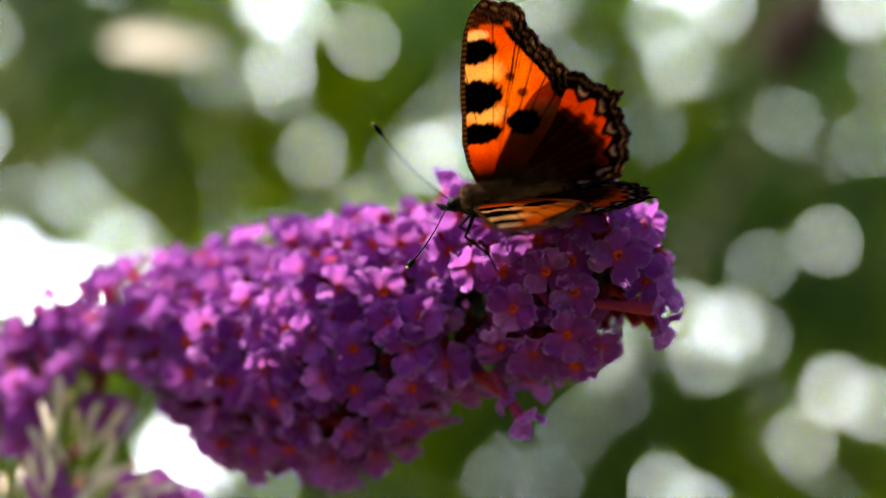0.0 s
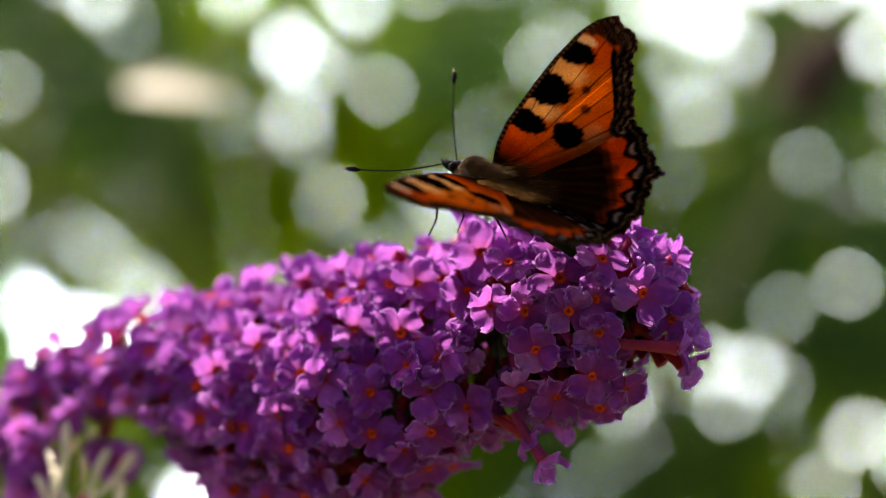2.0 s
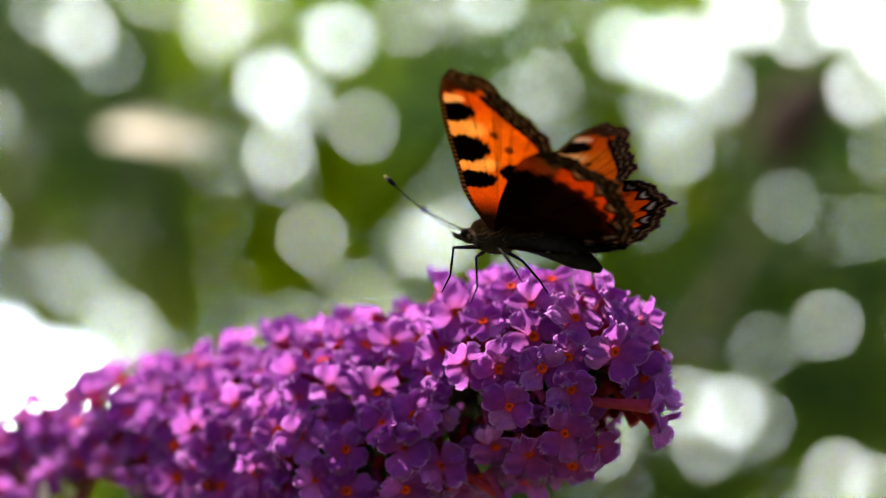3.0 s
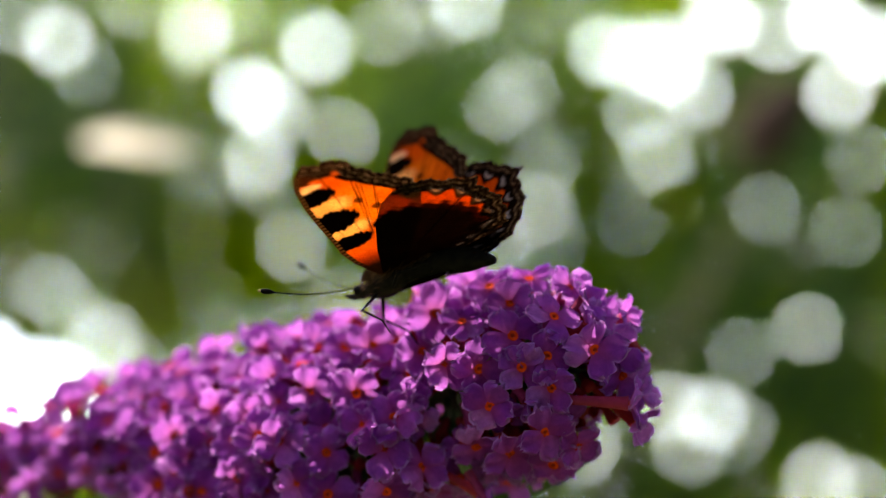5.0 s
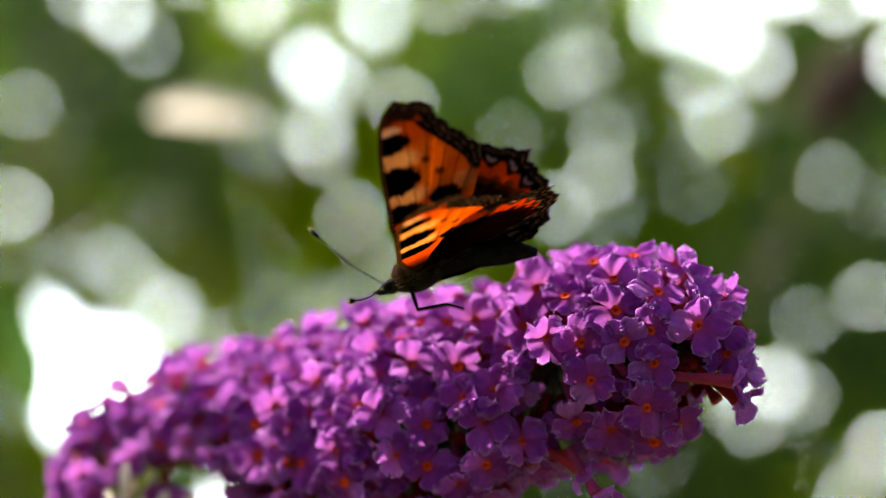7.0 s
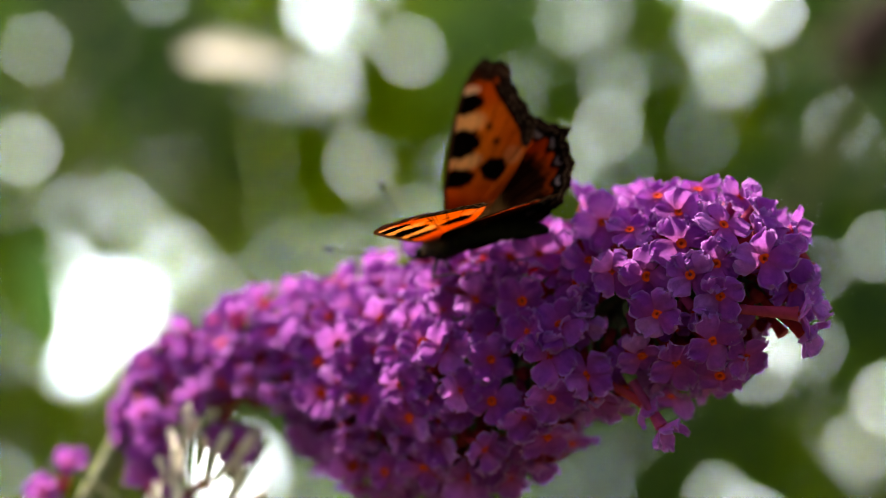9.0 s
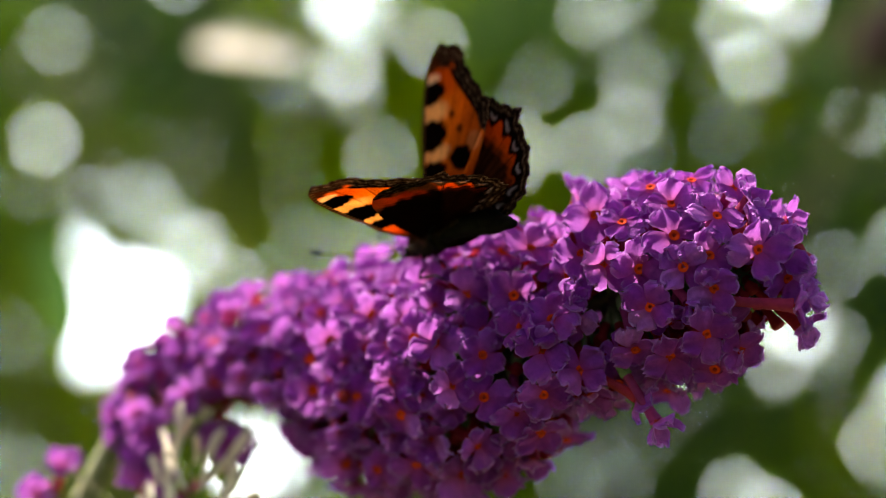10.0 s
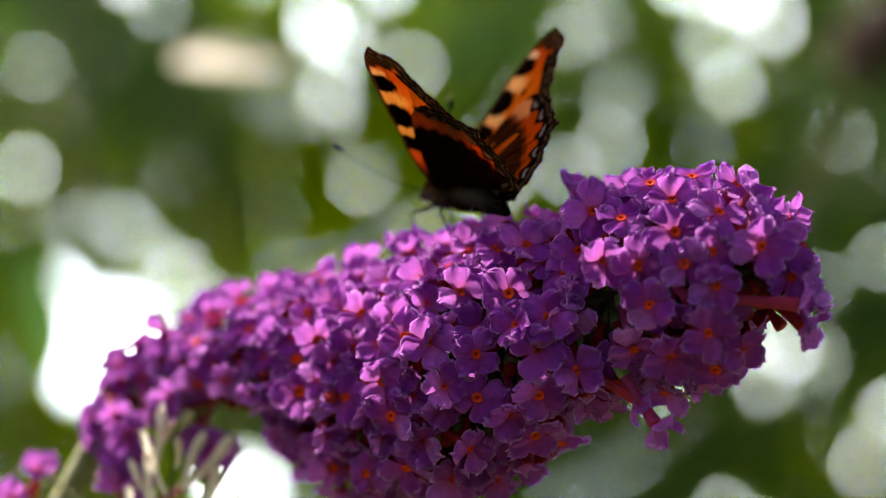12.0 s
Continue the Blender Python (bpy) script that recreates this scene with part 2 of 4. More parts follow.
GAPS_MIDDLE = ((1.36, 9.93, 0.144), (0, 10.11, 0.099), (0.29, 2.99, 0.144), (-0.55, 2.66, 0.117), (-11.02, 1.63, 0.135), (-10.53, 1.21, 0.099), (-12.22, 1.56, 0.135), (-9.55, -0.14, 0.09), (-11.49, -1.46, 0.85), (-10.68, -1.3, 0.4), (-12.29, -2.63, 0.6), (3.42, 3.9, 0.135), (3.6, 5.16, 0.099), (-8.58, 10.07, 0.099), (-12.93, -0.45, 0.5), (4.74, 9.83, 0.081), (6.55, 6.82, 0.081), (-13.72, 3.34, 0.126), (-14.14, 2, 0.099), (-8.33, -0.79, 0.099), (-9.14, 0.23, 0.081), (-4.2, 8.49, 0.099), (2.24, 3.05, 0.099), (-13.45, 6.35, 0.081), (4.65, -3.35, 0.117), (5.15, -4.36, 0.081), (2.46, -5.87, 0.09), (3.14, -6.87, 0.081), (1.62, -6.87, 0.081), (3.98, -5.37, 0.081))
GAPS_LOW = ((11.58, -4.19, 0.099), (12.55, -4.7, 0.117), (10.61, -5.7, 0.099), (6.49, -7.2, 0.135), (7.48, -7.7, 0.135), (-7.61, -6.2, 0.65), (-5.28, -7.03, 0.072), (8.48, -2.34, 0.126), (7.81, -3.35, 0.117), (9.3, -2.68, 0.099), (7.15, -2.01, 0.081))
SKY_GAPS = GAPS_HIGH + GAPS_MIDDLE + GAPS_LOW


def leaf_shape(length, width, fold, bend):
    """Verts and faces of one pointed leaf along +x."""
    rows = ((0.0, 0.06), (0.3, 0.88), (0.68, 0.84), (1.0, 0.02))
    verts, faces = [], []
    for s, w in rows:
        z = -bend * s * s * length
        for side in (-1, 0, 1):
            verts.append(Vector((s * length, side * w * width / 2, z + abs(side) * fold * w * width / 2)))
    for i in range(len(rows) - 1):
        for k in range(2):
            faces.append((i * 3 + k, (i + 1) * 3 + k, (i + 1) * 3 + k + 1, i * 3 + k + 1))
    return verts, faces


LEAF_FACES = leaf_shape(1.0, 0.46, 0.3, 0.2)[1]


def in_gap(p):
    """Which of the leaves (corners in the shot frame, metres) reach into one of the openings."""
    f = np.array(LEAF_FACES)
    quads = p[:, f]
    cells = [(a, b) for a in (0.0, 0.33, 0.67) for b in (0.0, 0.5)]
    pts = np.concatenate([(quads[:, :, 0] * (1 - a) + quads[:, :, 1] * a) * (1 - b) + (quads[:, :, 3] * (1 - a) + quads[:, :, 2] * a) * b for a, b in cells], 1)
    ax, az = np.degrees(np.arctan2(pts[..., 0], pts[..., 1])), np.degrees(np.arctan2(pts[..., 2], pts[..., 1]))
    cx, cz = ax.mean(1), az.mean(1)
    hit = np.zeros(len(p), bool)
    for gx, gz, r in SKY_GAPS:
        near = np.flatnonzero((np.abs(cx - gx) < r + 1.6) & (np.abs(cz - gz) < r + 1.6) & ~hit)
        hit[near] = ((ax[near] - gx) ** 2 + (az[near] - gz) ** 2 < r * r).any(1)
    return hit


def crown(count, box, mat, seed, size, keep=None):
    """Leaves scattered in a box of the shot frame, none across an opening."""
    rng = np.random.default_rng(seed)
    base, faces = leaf_shape(1.0, 0.46, 0.3, 0.2)
    base = np.array([tuple(v) for v in base])
    p = np.stack([rng.uniform(*box[k], count) for k in range(3)], 1)
    length = rng.uniform(*size, count)
    a, b, c = rng.uniform(-1.3, 1.3, count), rng.uniform(-0.9, 1.2, count), rng.uniform(0, 6.283, count)
    v = base[None] * length[:, None, None]
    for ax, w in ((0, a), (1, b), (2, c)):
        i, j = ((1, 2), (2, 0), (0, 1))[ax]
        co, si = np.cos(w)[:, None], np.sin(w)[:, None]
        vi, vj = v[..., i] * co - v[..., j] * si, v[..., i] * si + v[..., j] * co
        v[..., i], v[..., j] = vi, vj
    v = v + p[:, None]
    ok = ~in_gap(v)
    # the bush is rounded and uneven towards its outside
    u = [(p[:, k] - (box[k][0] + box[k][1]) / 2) * 2 / (box[k][1] - box[k][0]) for k in (0, 2)]
    wob = np.array([noise.noise(Vector((x * 2.2, seed, z * 2.2))) for x, _, z in p])
    ok &= np.abs(u[0]) ** 3 + np.abs(u[1]) ** 3 < 1.0 + 0.35 * wob
    if keep is not None:
        ok &= keep(p, rng)
    v = v[ok]
    m = np.array(SHOT)
    v = v @ m[:3, :3].T + m[:3, 3]
    f = np.array(faces)[None] + (np.arange(len(v)) * len(base))[:, None, None]
    return mesh_of("crown", v.reshape(-1, 3), f.reshape(-1, 4), [mat])


def patches(cut, shift):
    """Keeps leaves where a slow noise over the bush is above the cut."""
    def keep(p, rng):
        n = np.array([noise.noise(Vector((x * 3.1 + shift, y * 2.0, z * 3.1))) for x, y, z in p])
        return n + rng.normal(0, 0.08, len(p)) > cut
    return keep


def build_shrubs():
    rng = random.Random(7)
    near, deep = (0.03, 0.05), (0.042, 0.07)
    data = (
        # front patches of the dark copy paint shaded depths into the foliage
        ("front shrub with shade put into its dark bluish leaf colour", LEAF_DARK, 22000, ((-1.05, 1.05), (2.2, 2.55), (-0.72, 0.72)), near, patches(0.17, 3.0)),
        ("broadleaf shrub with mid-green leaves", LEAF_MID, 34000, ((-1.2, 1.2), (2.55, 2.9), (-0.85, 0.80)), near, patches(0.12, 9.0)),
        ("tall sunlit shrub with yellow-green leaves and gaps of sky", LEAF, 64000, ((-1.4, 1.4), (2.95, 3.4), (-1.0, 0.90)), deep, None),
    )
    for seed, (label, mat, count, box, size, keep) in enumerate(data):
        foot = Vector((0, (box[1][0] + box[1][1]) / 2 * math.cos(radians(12)) - 0.1, 0))
        ob = thing("shrub", Matrix.Translation(foot), label, "shrub", "shrubs behind the flower")
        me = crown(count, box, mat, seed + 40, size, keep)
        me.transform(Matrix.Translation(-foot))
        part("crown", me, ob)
        for k in range(6):
            a = rng.uniform(-1, 1)
            b = Build()
            top = Vector((a * 1.0, rng.uniform(-0.15, 0.15), rng.uniform(1.9, 2.4)))
            b.tube([Vector((a * 0.12, 0, -0.02)), Vector((a * 0.35, 0.03, 0.8)), Vector((a * 0.7, 0.0, 1.4)), top], (0.022, 0.017, 0.012, 0.004), 8)
            part("trunk", b.mesh("trunk", [BARK]), ob)


build_shrubs()


def build_dry_leaf():
    """A bleached strap of a leaf, lit through, caught on a twig of the shrub."""
    ob = thing("dry_leaf", SHOT @ pose(-0.0909, 0.62, 0.0673), "bleached cream dry leaf caught on a twig", "leaf")
    verts, faces = [], []
    n = 16
    for i in range(n):
        s = i / (n - 1)
        w = 0.0085 * (0.25 + 0.75 * math.sin(math.pi * min(1, s * 0.9 + 0.08))) / 2
        z = 0.004 * math.sin(s * 5) - 0.004 * s
        for k in (-1, -0.5, 0, 0.5, 1):
            verts.append((0.033 * (s - 0.5), 0.002 * abs(k) + 0.003 * math.sin(s * 4), 0.3 * z + k * w))
    faces = [(i * 5 + k, (i + 1) * 5 + k, (i + 1) * 5 + k + 1, i * 5 + k + 1) for i in range(n - 1) for k in range(4)]
    part("blade", mesh_of("blade", verts, faces, [DRY]), ob)
    b = Build()
    b.tube([(0.0162, 0.0, 0.0), (0.02, 0.05, -0.004), (0.03, 0.7, -0.05), (0.04, 1.83, -0.2)], (0.0004, 0.0006, 0.001, 0.003), 7)
    part("twig", b.mesh("twig", [BARK]), ob)


build_dry_leaf()


def build_dark_leaf():
    """A broad leaf on a bent shoot, in the shade."""
    ob = thing("shade_toned_leaf", SHOT @ pose(-0.247, 1.0, -0.020), "broad dark green leaf hanging in the shade", "leaf")
    verts, n = [], 14
    for i in range(n):
        s = i / (n - 1)
        w = 0.013 * math.sin(math.pi * min(1.0, 0.06 + s * 0.94)) ** 0.75
        for k in (-1, -0.5, 0, 0.5, 1):
            verts.append((k * w + 0.010 * math.sin(s * 2.2), 0.004 * abs(k) + 0.012 * s * s, 0.036 - 0.075 * s))
    faces = [(i * 5 + k, (i + 1) * 5 + k, (i + 1) * 5 + k + 1, i * 5 + k + 1) for i in range(n - 1) for k in range(4)]
    part("blade", mesh_of("blade", verts, faces, [LEAF_DARK]), ob)
    b = Build()
    b.tube([(0.0, 0.0, 0.037), (-0.005, 0.06, 0.06), (-0.02, 0.6, 0.10), (-0.02, 1.45, 0.05)], (0.0008, 0.001, 0.0016, 0.003), 7)
    part("twig", b.mesh("twig", [BARK]), ob)


build_dark_leaf()


def build_withered_spike():
    """A spent flower spike of the shrub behind, dark against the sky."""
    rng = random.Random(31)
    ob = thing("withered_flower_spike", SHOT @ pose(0.1498, 0.8, 0.0920), "withered dark brown flower spike on a bare stem", "flower")
    b = Build()
    b.tube([(0.002, 0, 0.022), (0.0, 0, 0.004), (-0.002, 0.01, -0.016), (0.0, 0.2, -0.06), (0.05, 1.6, -0.3)], (0.0005, 0.001, 0.001, 0.0015, 0.003), 7)
    part("stem", b.mesh("stem", [BARK]), ob)
    b = Build()
    for k in range(700):
        s = rng.random()
        c = Vector((0.006 - 0.014 * s, 0, 0.012 - 0.022 * s))
        r = 0.009 + 0.007 * s ** 0.7
        d = Vector((rng.gauss(0, 1), rng.gauss(0, 1), rng.gauss(0, 1))).normalized()
        e = c + d * r * rng.uniform(0.6, 1.1)
        b.tube([c.lerp(e, 0.3), c.lerp(e, 0.7), e], (0.0008, 0.0021, 0.0017), 5)
    tagged(part("seed_mass", b.mesh("seed_mass", [WITHERED]), ob, None, "dark dried seed heads"), kind="stuff")


build_withered_spike()


def build_blocking_hedge():
    """An unseen clipped hedge, added behind the camera to hold back skylight."""
    b = Build()
    n, m = 80, 34
    verts, faces = [], []
    for i in range(n):
        w = math.pi * (1.08 + 0.84 * i / (n - 1))
        for j in range(m):
            h = 1.62 * j / (m - 1)
            r = 1.7 + 0.25 * noise.noise(Vector((w * 5, h * 2.2, 0))) + 0.12 * noise.noise(Vector((w * 19, h * 8, 3))) - 0.10 * h
            verts.append((math.cos(w) * r * 1.3, math.sin(w) * r, h - 0.05))
    faces = [(i * m + j, (i + 1) * m + j, (i + 1) * m + j + 1, i * m + j + 1) for i in range(n - 1) for j in range(m - 1)]
    b.add(verts, faces)
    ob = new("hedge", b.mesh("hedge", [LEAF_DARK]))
    mod = ob.modifiers.new("thickness", "SOLIDIFY")
    mod.thickness = 0.3
    tagged(ob, "unseen dark green clipped hedge added to block skylight", "hedge", kind="structure")
    # its outer leaves
    rng = np.random.default_rng(77)
    base, leaf_faces = leaf_shape(1.0, 0.5, 0.3, 0.2)
    base = np.array([tuple(v) for v in base])
    count = 22000
    at = np.array(verts)[rng.integers(0, len(verts), count)] + rng.normal(0, 0.05, (count, 3))
    at[:, :2] *= rng.choice((1.0, 0.83, 0.92), count)[:, None]
    v = base[None] * rng.uniform(0.04, 0.075, count)[:, None, None]
    for i, j, w in ((1, 2, rng.uniform(-1.3, 1.3, count)), (2, 0, rng.uniform(-0.9, 1.2, count)), (0, 1, rng.uniform(0, 6.283, count))):
        co, si = np.cos(w)[:, None], np.sin(w)[:, None]
        v[..., i], v[..., j] = v[..., i] * co - v[..., j] * si, v[..., i] * si + v[..., j] * co
    v = v + at[:, None]
    f = np.array(leaf_faces)[None] + (np.arange(count) * len(base))[:, None, None]
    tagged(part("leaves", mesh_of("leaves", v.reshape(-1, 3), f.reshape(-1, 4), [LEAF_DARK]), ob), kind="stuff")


build_blocking_hedge()


# ---- the flower spike ----
# Axis of the spike and its half-width, millimetres in the shot frame.
AXIS_X = (-72, -68, -64, -56, -48, -40, -35, -28, -20, -11, -3, 3, 8, 15, 20, 23, 26, 29, 31)
AXIS_Y = (308, 306.5, 305, 301.5, 297.5, 294, 291.5, 288, 284, 280.5, 276, 272, 270, 267.5, 266.5, 265, 264, 263, 262)
AXIS_Z = (-24, -20.5, -17.2, -14.4, -13.5, -13.2, -15.2, -16.1, -15.5, -13.5, -10.2, -5.5, -4.3, -2.9, -3.4, -1.5, -0.3, -2.3, -6)
AXIS_R = (4.5, 6.5, 7.2, 8, 8.8, 11.6, 15.2, 16.4, 18, 17.5, 15.8, 13.5, 13.8, 13.6, 12.9, 10, 7.2, 4.6, 1.5)
PIVOT = Vector((-66.15, 272.0, -46.63))


def axis_at(x):
    return Vector((x, np.interp(x, AXIS_X, AXIS_Y), np.interp(x, AXIS_X, AXIS_Z))), float(np.interp(x, AXIS_X, AXIS_R))


def petal_mesh(name, rng):
    """One rounded, crinkled petal lobe along +x, its foot at the throat; millimetres."""
    nu, nv = 11, 23
    verts, edge, foot = [], [], []
    curl, ruffle, ph = rng.uniform(-0.35, 0.30), rng.uniform(0.2, 0.5), rng.uniform(0, 6)
    length, width = rng.uniform(2.8, 3.5), rng.uniform(3.1, 3.9)
    for i in range(nu):
        u = i / (nu - 1)
        w = (0.34 + 0.66 * math.sin(min(1, u / 0.64) ** 1.3 * math.pi / 2)) * (1 if u < 0.62 else math.sqrt(max(0.0, 1 - ((u - 0.62) / 0.392) ** 2)) ** 0.8)
        for j in range(nv):
            v = 2 * j / (nv - 1) - 1
            rim = max(0.0, (max(u, abs(v) * min(1, u * 2)) - 0.75) / 0.25)
            tooth = 1 + rim * (0.06 * math.sin(v * 21 + u * 7 + ph) + 0.035 * math.sin(v * 33 + ph * 3) + 0.06 * math.sin(v * 4.6 + ph * 2))
            r = u * length * tooth
            x = 0.34 + r * (1 - 0.10 * v * v * u)
            y = v * w * width / 2 * (1 + 0.05 * rim * math.sin(u * 17 + ph))
            z = curl * u * u * length * 0.8 - 0.20 * v * v * w * width * 0.3 + ruffle * u * math.sin(v * 4.4 + ph + u * 3) + 0.20 * rim * math.sin(v * 13 + ph)
            verts.append((x * MM, y * MM, z * MM))
            edge.append(rim ** 2.5 * 0.30)
            foot.append(max(0.0, 1 - u / 0.55) ** 1.3)
    faces = [(i * nv + j, (i + 1) * nv + j, (i + 1) * nv + j + 1, i * nv + j + 1) for i in range(nu - 1) for j in range(nv - 1)]
    me = mesh_of(name, verts, faces, [PETAL])
    at = me.attributes.new("edge", "FLOAT", "POINT")
    at.data.foreach_set("value", edge)
    at = me.attributes.new("foot", "FLOAT", "POINT")
    at.data.foreach_set("value", foot)
    return me


def ring_mesh(name, rings, sides, mats, spans):
    """A turned piece: rings of (radius, height) in millimetres along z."""
    b = Build()
    verts = [(r * MM * math.cos(2 * math.pi * k / sides), r * MM * math.sin(2 * math.pi * k / sides), z * MM) for r, z in rings for k in range(sides)]
    faces, fm = [], []
    for i in range(len(rings) - 1):
        for k in range(sides):
            q = (k + 1) % sides
            faces.append((i * sides + k, i * sides + q, (i + 1) * sides + q, (i + 1) * sides + k))
            fm.append(spans[i])
    return mesh_of(name, verts, faces, mats, True, fm)


RNG = random.Random(21)
PETALS = [petal_mesh("petal", RNG) for _ in range(18)]
FLORET_TUBE = ring_mesh("floret", ((0.25, -9.2), (0.75, -8.8), (0.85, -7.4), (0.62, -7.2), (0.60, -5.0), (0.72, -2.5), (0.80, -0.8), (0.95, 0.0)), 10, [TUBE, CALYX], (1, 1, 1, 0, 0, 0, 0))
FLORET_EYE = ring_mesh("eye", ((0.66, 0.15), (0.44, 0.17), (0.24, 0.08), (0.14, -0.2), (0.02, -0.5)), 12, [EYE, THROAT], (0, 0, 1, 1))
BUD = ring_mesh("bud", ((0.3, -5.0), (0.7, -4.6), (0.75, -3.4), (0.5, -3.0), (0.6, -1.2), (0.95, -0.2), (0.9, 0.6), (0.5, 1.05), (0.02, 1.15)), 10, [PETAL, CALYX, TUBE], (1, 1, 1, 2, 2, 0, 0, 0))


def add_floret(parent, m, rng, openness=0.0, scale=1.0):
    """One floret under the spike: tube, four petals and the orange eye."""
    fl = part("floret", FLORET_TUBE, parent, m @ Matrix.Diagonal((scale, scale, scale, 1)))
    turn = rng.uniform(0, 90)
    for k in range(4):
        lift = openness + rng.uniform(-14, 16)
        part("petal", rng.choice(PETALS), fl, pose(0, 0, 0, 0, 0, turn + 90 * k + rng.uniform(-7, 7)) @ pose(0, 0, 0.02 * MM * k, rng.uniform(-9, 9), -lift, 0))
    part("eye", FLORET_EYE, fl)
    return fl


# Florets that stand clear of the crowd: millimetres along the axis, degrees round it (0 faces the lens, 90 is up).
TIP_FLORETS = ((12.8, 24), (17.1, 11), (13.8, 5), (17.6, -7), (3.9, 16), (8.3, 9), (12.8, 47), (10.2, 60), (18.1, 34), (22.6, 53), (20.7, 66), (22.7, 9), (26.4, 5), (3.0, 51), (6.4, 39), (4.0, 90), (7.8, -36), (12.1, -43), (16.5, -32), (17.8, -57), (20.8, -50), (15.6, 71), (-3.4, 90), (0.7, -32), (27.2, -23), (12.4, -90), (5.7, -60))
MID_FLORETS = ((-2.7, 6), (-7.0, 9), (-4.2, -6), (-14.1, 32), (-12.0, 3), (-16.2, -7), (-11.9, -15), (-4.7, -48), (-12.9, -37), (-1.4, -90), (-9.6, -72), (-21.4, -42), (-23.1, -16), (-29.7, -9), (-24.3, -1), (-25.0, 16), (-21.1, 16), (-18.1, 12), (-27.5, 32), (-36.4, -12), (-32.0, -51), (-7.8, 25), (9.6, -12), (-5.7, 48), (-9.4, 54), (-11.9, 90), (-27.0, -46), (-15.5, -56))


def spike_spot(x, theta):
    c, r = axis_at(x)
    w = radians(theta)
    out = Vector((0, -math.cos(w), math.sin(w)))
    slope = float(np.interp(x + 2, AXIS_X, AXIS_R) - np.interp(x - 2, AXIS_X, AXIS_R)) / 4
    normal = (out + Vector((1, 0, 0)) * max(-0.3, min(1.6, -slope))).normalized()
    return c + out * r, normal


def stand(p, normal, rng, tilt=0.22):
    """Pose of a floret at p (shot frame, mm, from the pivot) that faces along the normal."""
    lean = Vector((rng.gauss(0, tilt), rng.gauss(0, tilt), rng.gauss(0, tilt)))
    lean *= min(1.0, 0.62 / max(lean.length, 1e-6))
    n = (normal + lean).normalized()
    return Matrix.Translation((p - PIVOT) * MM) @ n.to_track_quat("Z", "Y").to_matrix().to_4x4()


def build_spike():
    rng = random.Random(5)
    ob = thing("buddleia_spike", place(*PIVOT), "arching violet butterfly-bush flower spike with orange-eyed florets", "flower")
    b = Build()
    pts = [(Vector((-92, 292, -75)) - PIVOT) * MM, (Vector((-80, 300, -45)) - PIVOT) * MM]
    pts += [(axis_at(x)[0] - PIVOT) * MM for x in (-68, -55, -40, -25, -10, 2, 12, 22, 29)]
    b.tube(pts, [0.0022, 0.0021, 0.002, 0.0019, 0.0018, 0.0017, 0.0015, 0.0013, 0.0011, 0.0009, 0.0005], 10)
    part("stem", b.mesh("stem", [STEM]), ob)
    # short side stalks that carry the florets
    b = Build()
    for k in range(700):
        x = rng.uniform(-69, 29)
        c, r = axis_at(x)
        w = rng.uniform(0, 6.283)
        out = Vector((rng.gauss(0.2, 0.25), -math.cos(w), math.sin(w))).normalized()
        e = c + out * max(1.0, r - rng.uniform(1.5, 5.0))
        s = c + out * max(0.5, r - 10)
        q = s.lerp(e, 0.45)
        b.tube([(c - PIVOT) * MM, (s - PIVOT) * MM, (q - PIVOT) * MM], (0.0005, 0.0006, 0.0009), 6, 1)
        b.tube([(q - PIVOT) * MM, (s.lerp(e, 0.75) - PIVOT) * MM, (e - PIVOT) * MM], (0.0007, 0.0006, 0.0010), 6, 0)
    tagged(part("stalk_mass", b.mesh("stalk_mass", [TUBE, CALYX]), ob, None, "crowded red-violet tubes and green calyces"), kind="stuff")
    spots = []
    for x, theta in TIP_FLORETS + MID_FLORETS:
        p, n = spike_spot(x, theta)
        spots.append(p)
        lens = Vector((0, -1, 0.05))
        add_floret(ob, stand(p + n * rng.uniform(-0.4, 0.8), (n + lens * 0.5).normalized(), rng, 0.2), rng, rng.uniform(-4, 22), rng.uniform(0.95, 1.18))
    made, tries = 0, 0
    while made < 300 and tries < 9000:
        tries += 1
        x, theta = rng.uniform(-71, 30), rng.uniform(-180, 180)
        if x < -42 and -150 < theta < -32 or x > 21 and -95 < theta < -12:
            continue
        if -1 < x < 10 and -36 < theta < 4 and rng.random() < 0.95:
            continue
        # the side away from the sun and the path is thinner
        if (theta > 125 or theta < -118) and rng.random() < 0.7:
            continue
        p, n = spike_spot(x, theta)
        near = min((p - q).length for q in spots)
        if near < 3.35:
            continue
        spots.append(p)
        sink = -2.2 if near < 4.1 else rng.uniform(-2.2, 1.0)
        add_floret(ob, stand(p + n * sink, n, rng, 0.42 if abs(theta) < 60 else 0.26), rng, rng.uniform(-18, 55), rng.uniform(0.82, 1.18))
        made += 1
    for k in range(40):
        x, theta = rng.uniform(-60, 27), rng.uniform(-80, 70)
        p, n = spike_spot(x, theta)
        part("bud", BUD, ob, stand(p - n * rng.uniform(2.0, 4.0), n, rng, 0.35))
    # long tubes that stick out below and at the tip
    for x, z, y, aim, sc in ((27.5, -7.0, 255, (0.95, -0.15, -0.12), 1.1), (10.3, -21.5, 260, (0.45, -0.35, -0.80), 1.0), (8.0, -18.5, 262, (0.8, -0.2, -0.5), 0.9),
                             (28.5, -9.5, 258, (0.75, -0.35, -0.75), 1.0), (29.5, -6.0, 260, (0.9, -0.4, 0.1), 0.95)):
        add_floret(ob, stand(Vector((x, y, z)), Vector(aim).normalized(), rng, 0.05), rng, 38, sc)
    return ob


SPIKE = build_spike()


